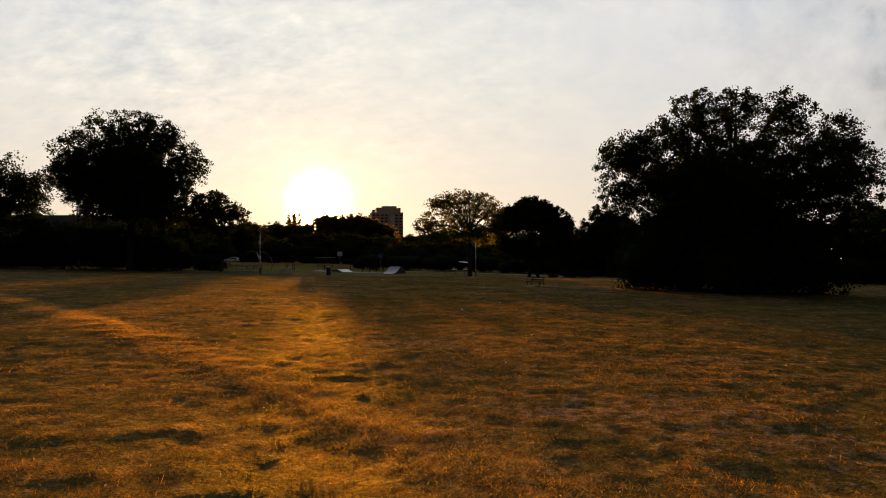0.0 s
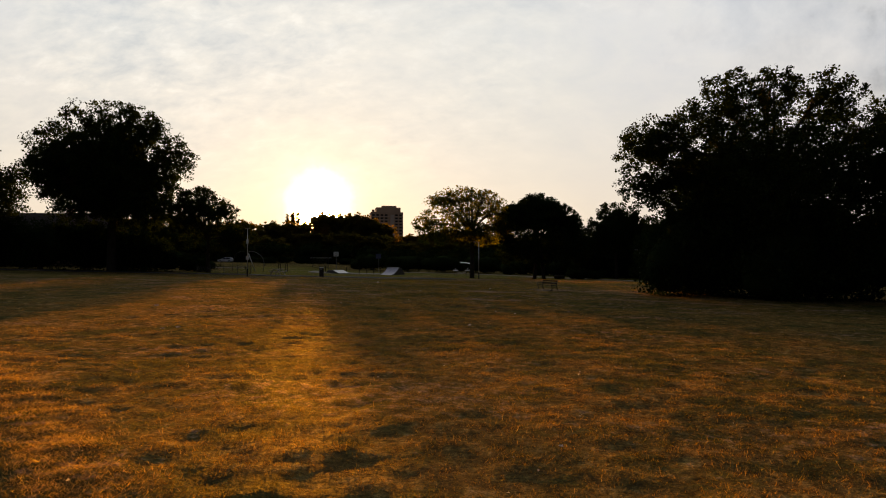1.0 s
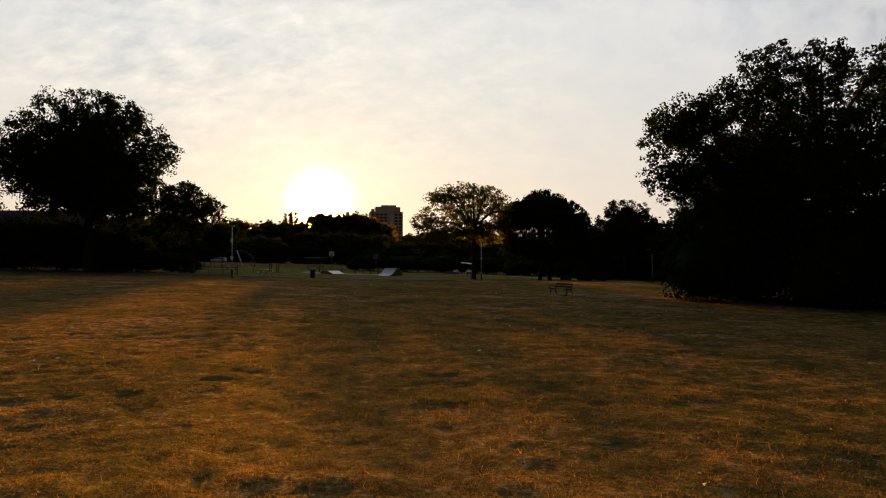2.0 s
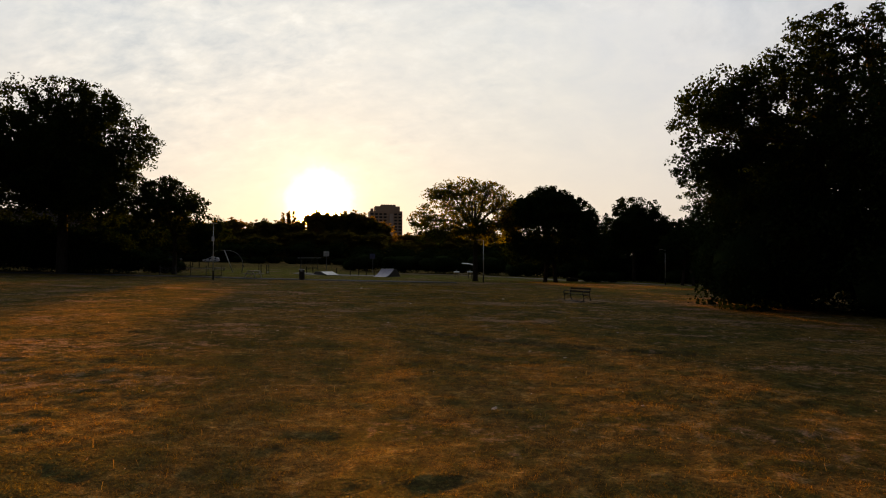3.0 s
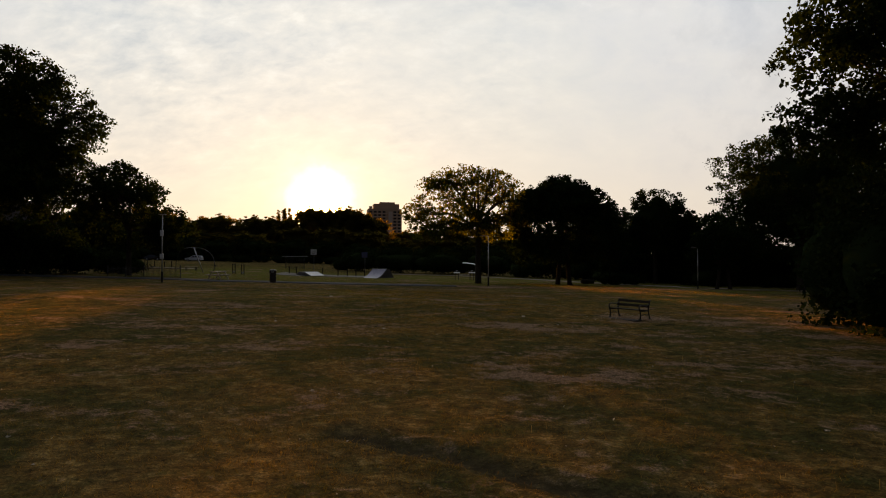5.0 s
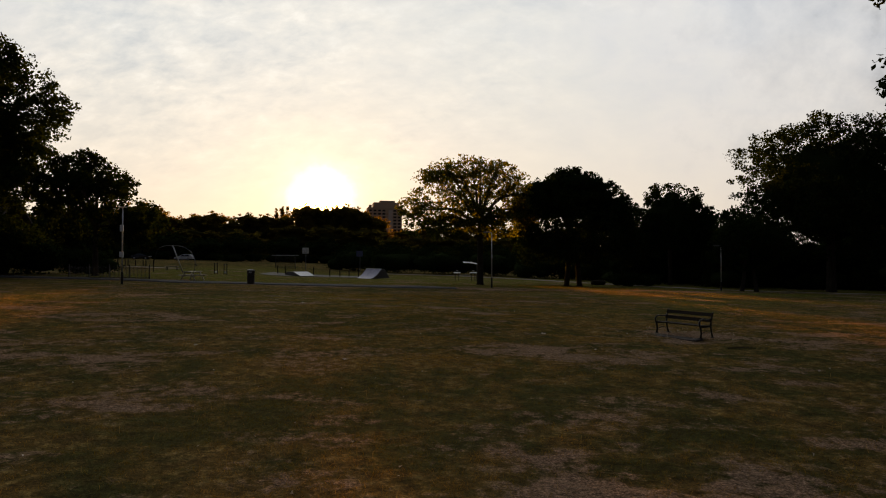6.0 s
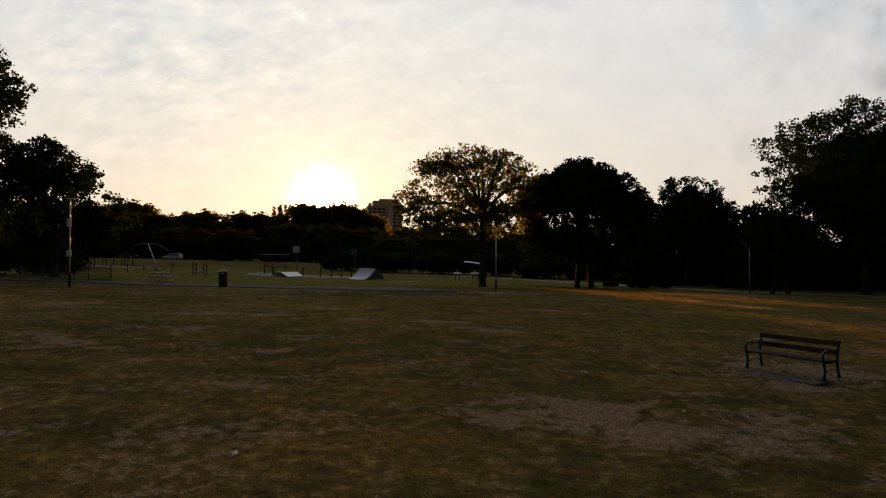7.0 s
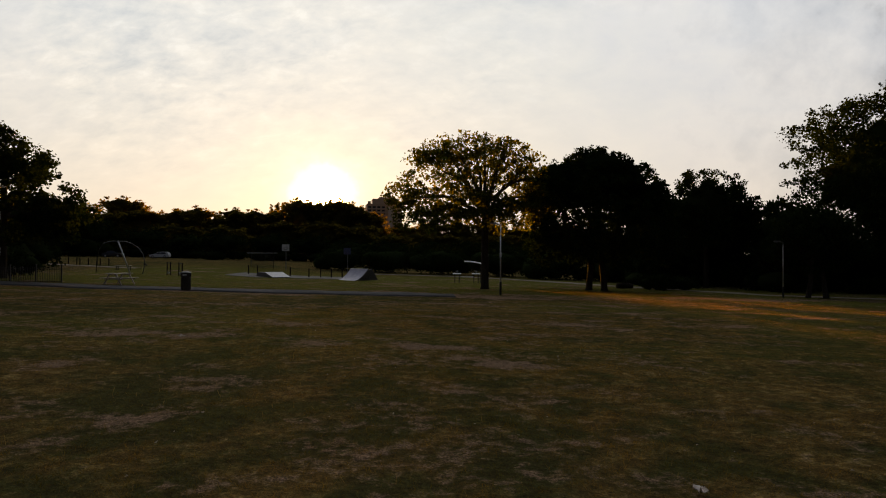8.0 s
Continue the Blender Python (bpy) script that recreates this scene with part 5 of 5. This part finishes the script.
# ---- parked cars ----
def car(x, y, turn, paint, label, estate=True):
    root = thing("car", pose(x, y, gz(x, y), 0, 0, turn), label, "car", "parked cars")
    tail = [(2.08, 0.92), (1.95, 1.28), (1.55, 1.44)] if estate else [(2.08, 0.92), (1.5, 1.05), (0.95, 1.38)]
    outline = [(-2.1, 0.42), (-2.12, 0.66), (-1.95, 0.80), (-1.05, 0.93), (-0.30, 1.36), (0.30, 1.46)] + list(reversed(tail)) + [(2.12, 0.60), (2.08, 0.36), (1.75, 0.24), (-1.8, 0.24)]
    bm = bmesh.new()
    layers = []
    for s in (-0.86, -0.80, 0.80, 0.86):
        f = 0.94 if abs(s) > 0.82 else 1.0
        layers.append([bm.verts.new((px * (1 if pz < 0.9 else 0.98) * (0.99 if f < 1 else 1), (s if pz < 0.95 else s * 0.80), pz * (f if pz > 0.9 else 1) + (0 if pz > 0.3 else 0.02))) for px, pz in outline])
    n = len(outline)
    for a, b in zip(layers, layers[1:]):
        for k in range(n):
            bm.faces.new((a[k], a[(k + 1) % n], b[(k + 1) % n], b[k]))
    bm.faces.new(layers[0][::-1])
    bm.faces.new(layers[-1])
    body = part("body", bm, paint, root)
    for s in (-1, 1):
        for pts in ([(-0.82, 0.95), (-0.22, 1.30), (0.28, 1.36), (0.28, 0.95)], [(0.36, 0.95), (0.36, 1.36), (1.30, 1.34) if estate else (0.85, 1.28), (1.62, 0.97) if estate else (1.3, 0.98)]):
            bm = bmesh.new()
            low, high = 0.855, 0.70
            va = [bm.verts.new((px, s * (low if pz < 1.1 else high), pz)) for px, pz in pts]
            vb = [bm.verts.new((px, s * ((low if pz < 1.1 else high) - 0.05), pz)) for px, pz in pts]
            for k in range(4):
                bm.faces.new((va[k], va[(k + 1) % 4], vb[(k + 1) % 4], vb[k]))
            bm.faces.new(va)
            bm.faces.new(vb[::-1])
            part("side_window", bm, GLASS, body)
    bm = bmesh.new()
    va = [bm.verts.new(p) for p in ((-1.06, -0.62, 0.965), (-1.06, 0.62, 0.965), (-0.36, 0.54, 1.365), (-0.36, -0.54, 1.365))]
    vb = [bm.verts.new(v.co + Vector((0.04, 0, -0.05))) for v in va]
    for k in range(4):
        bm.faces.new((va[k], va[(k + 1) % 4], vb[(k + 1) % 4], vb[k]))
    bm.faces.new(va)
    bm.faces.new(vb[::-1])
    part("windscreen", bm, GLASS, body)
    for cx in (-1.32, 1.28):
        for s in (-1, 1):
            bm = bmesh.new()
            lathe(bm, [(0.20, -0.10), (0.30, -0.10), (0.325, -0.06), (0.325, 0.06), (0.30, 0.10), (0.20, 0.10)], 18)
            bmesh.ops.rotate(bm, cent=(0, 0, 0), matrix=Euler((radians(90), 0, 0)).to_matrix(), verts=bm.verts)
            bmesh.ops.translate(bm, vec=(cx, s * 0.80, 0.325), verts=bm.verts)
            wheel = part("wheel", bm, RUBBER, root)
            bm = bmesh.new()
            lathe(bm, [(0.19, -0.02), (0.2, 0.0), (0.17, 0.015), (0.05, 0.03)], 14)
            bmesh.ops.rotate(bm, cent=(0, 0, 0), matrix=Euler((radians(90 * -s), 0, 0)).to_matrix(), verts=bm.verts)
            bmesh.ops.translate(bm, vec=(cx, s * 0.895, 0.325), verts=bm.verts)
            part("rim", bm, STEEL, wheel)
    for s in (-1, 1):
        for cx, mat, nm in ((-2.06, LAMP_LENS, "headlight"), (2.08, TAIL_RED, "tail_light")):
            bm = bmesh.new()
            box(bm, (cx, s * 0.64, 0.70), (0.10, 0.30, 0.14), 0.03)
            part(nm, bm, mat, root)
        bm = bmesh.new()
        box(bm, (-0.72, s * 0.94, 0.99), (0.12, 0.16, 0.11), 0.03)
        part("wing_mirror", bm, paint, root)


car(-63.3, 182.8, 4, CAR_WHITE, "white estate car parked on the rise")
car(-72.7, 180.6, 186, CAR_DARK, "dark grey car parked on the rise", False)
car(-66.0, 138, 8, CAR_RED, "dark red car parked by the timber posts")


# ---- small things on the grass ----
def wrapper(x, y, size, seed, mat=PAPER, label="crumpled white wrapper lying on the grass"):
    bm = bmesh.new()
    n = 5
    rng = rand(seed)
    v = [[bm.verts.new(((i / n - 0.5) * size + rng.normal(0, size * 0.05), (j / n - 0.5) * size * 0.7 + rng.normal(0, size * 0.05), 0.015 + abs(rng.normal(0, size * 0.16)))) for i in range(n + 1)] for j in range(n + 1)]
    for j in range(n):
        for i in range(n):
            bm.faces.new((v[j][i], v[j][i + 1], v[j + 1][i + 1], v[j + 1][i]))
    top = bm.faces[:]
    made = bmesh.ops.extrude_face_region(bm, geom=top)
    bmesh.ops.translate(bm, vec=(0, 0, 0.004), verts=[g for g in made["geom"] if isinstance(g, bmesh.types.BMVert)])
    ob = part("wrapper", bm, mat)
    ob.matrix_basis = pose(x, y, gz(x, y) + 0.02, 0, 0, 57 * seed)
    tagged(ob, label, "litter", "litter on the grass")


for k, (x, y, s) in enumerate([(3.55, 52.5, 0.16), (-6.2, 62.8, 0.18), (-12.0, 30.9, 0.16), (-8.1, 23.0, 0.13), (-7.8, 23.3, 0.12), (1.3, 12.7, 0.05), (0.79, 25.6, 0.10), (2.9, 30.9, 0.07), (3.1, 25.9, 0.05), (-1.9, 37.8, 0.07), (-1.6, 46.9, 0.12), (-5.5, 48.6, 0.07), (8.6, 47.0, 0.06),
                               (4.4, 49.5, 0.05), (-5.0, 35.0, 0.05), (2.2, 31.8, 0.06), (-2.5, 55.0, 0.05), (5.6, 36.0, 0.06)]):
    wrapper(x, y, s, 90 + k)


def fallen_stick(x, y, length, turn):
    bm = bmesh.new()
    tube(bm, [(0, 0, 0.03), (length * 0.4, 0.04, 0.04), (length * 0.7, -0.02, 0.05), (length, 0.05, 0.03)], [0.018, 0.015, 0.012, 0.005], 6)
    tube(bm, [(length * 0.45, 0.03, 0.04), (length * 0.7, 0.2, 0.07)], [0.009, 0.004], 5)
    ob = part("stick", bm, BARK)
    ob.matrix_basis = pose(x, y, gz(x, y), 0, 0, turn)
    tagged(ob, "thin fallen stick lying on the grass", "stick")


fallen_stick(8.3, 50.6, 0.75, -8)
fallen_stick(9.8, 104.5, 1.2, 12)


def fallen_log(x, y, turn):
    root = thing("log", pose(x, y, gz(x, y), 0, 0, turn), "short dark log lying on the grass", "log")
    bm = bmesh.new()
    tube(bm, [(-0.95, 0, 0.28), (-0.9, 0, 0.29), (-0.3, 0.05, 0.31), (0.4, 0, 0.29), (0.92, 0.04, 0.26), (0.96, 0.04, 0.26)], [0.22, 0.29, 0.31, 0.29, 0.27, 0.2], 14)
    part("stem", bm, BARK, root, smooth=True)
    bm = bmesh.new()
    tube(bm, [(0.1, -0.05, 0.45), (0.18, -0.1, 0.66), (0.16, -0.12, 0.78)], [0.09, 0.07, 0.05], 8)
    part("branch_stub", bm, BARK, root, smooth=True)


fallen_log(20.4, 112.9, 14)


def play_platform(x, y, turn):
    root = thing("play_platform", pose(x, y, gz(x, y), 0, 0, turn), "low pale play platform on short dark legs", "play platform")
    bm = bmesh.new()
    box(bm, (0, 0, 0.52), (1.7, 0.7, 0.07), 0.02)
    part("deck", bm, WOOD_PALE, root)
    bm = bmesh.new()
    tube(bm, [(0, 0, -0.1), (0, 0, 0.49)], 0.045, 8)
    leg = mesh_of("leg", bm, IRON)
    for lx in (-0.7, 0.7):
        for ly in (-0.25, 0.25):
            shared_part("leg", leg, root, pose(lx, ly, 0))


play_platform(-37.4, 118.5, 5)
ribbon("gravel_path", [(-88, 139), (-60, 132), (-48, 127.5), (-36, 123)], 1.3, GRAVEL, "pale gravel path over the rise", "path")


def leaf_litter():
    """Dry leaves and pale scraps strewn over the grass."""
    rng = rand(300)
    n = 1250
    x, y = np.clip(rng.normal(0.5, 7, n), -20, 20), rng.uniform(5, 76, n)
    # more of them have gathered under and round the bench
    x[:350], y[:350] = rng.normal(8.3, 0.8, 350), rng.normal(53.2, 0.8, 350)
    s = rng.uniform(0.008, 0.022, n)
    z = np.array([gz(a, b) for a, b in zip(x, y)]) + 0.03 + rng.uniform(0, 0.03, n)
    a = rng.uniform(0, 2 * np.pi, n)
    up = rng.normal(0, 0.5, (n, 4)) * s[:, None]
    corners = []
    for k, f in enumerate((1.0, 0.6, 1.1, 0.55)):
        b = a + k * math.pi / 2
        corners.append(np.stack([x + np.cos(b) * s * f, y + np.sin(b) * s * f, z + up[:, k]], -1))
    verts = np.stack(corners, 1).reshape(-1, 3)
    i = np.arange(n)[:, None] * 4
    me = mesh_from_arrays("leaf_litter", verts, np.concatenate([i + (0, 1, 2), i + (0, 2, 3)], 0), DRY_LEAF)
    tagged(new("leaf_litter", me), "pale dry leaves and scraps strewn on the grass", "leaves", kind="stuff")


leaf_litter()
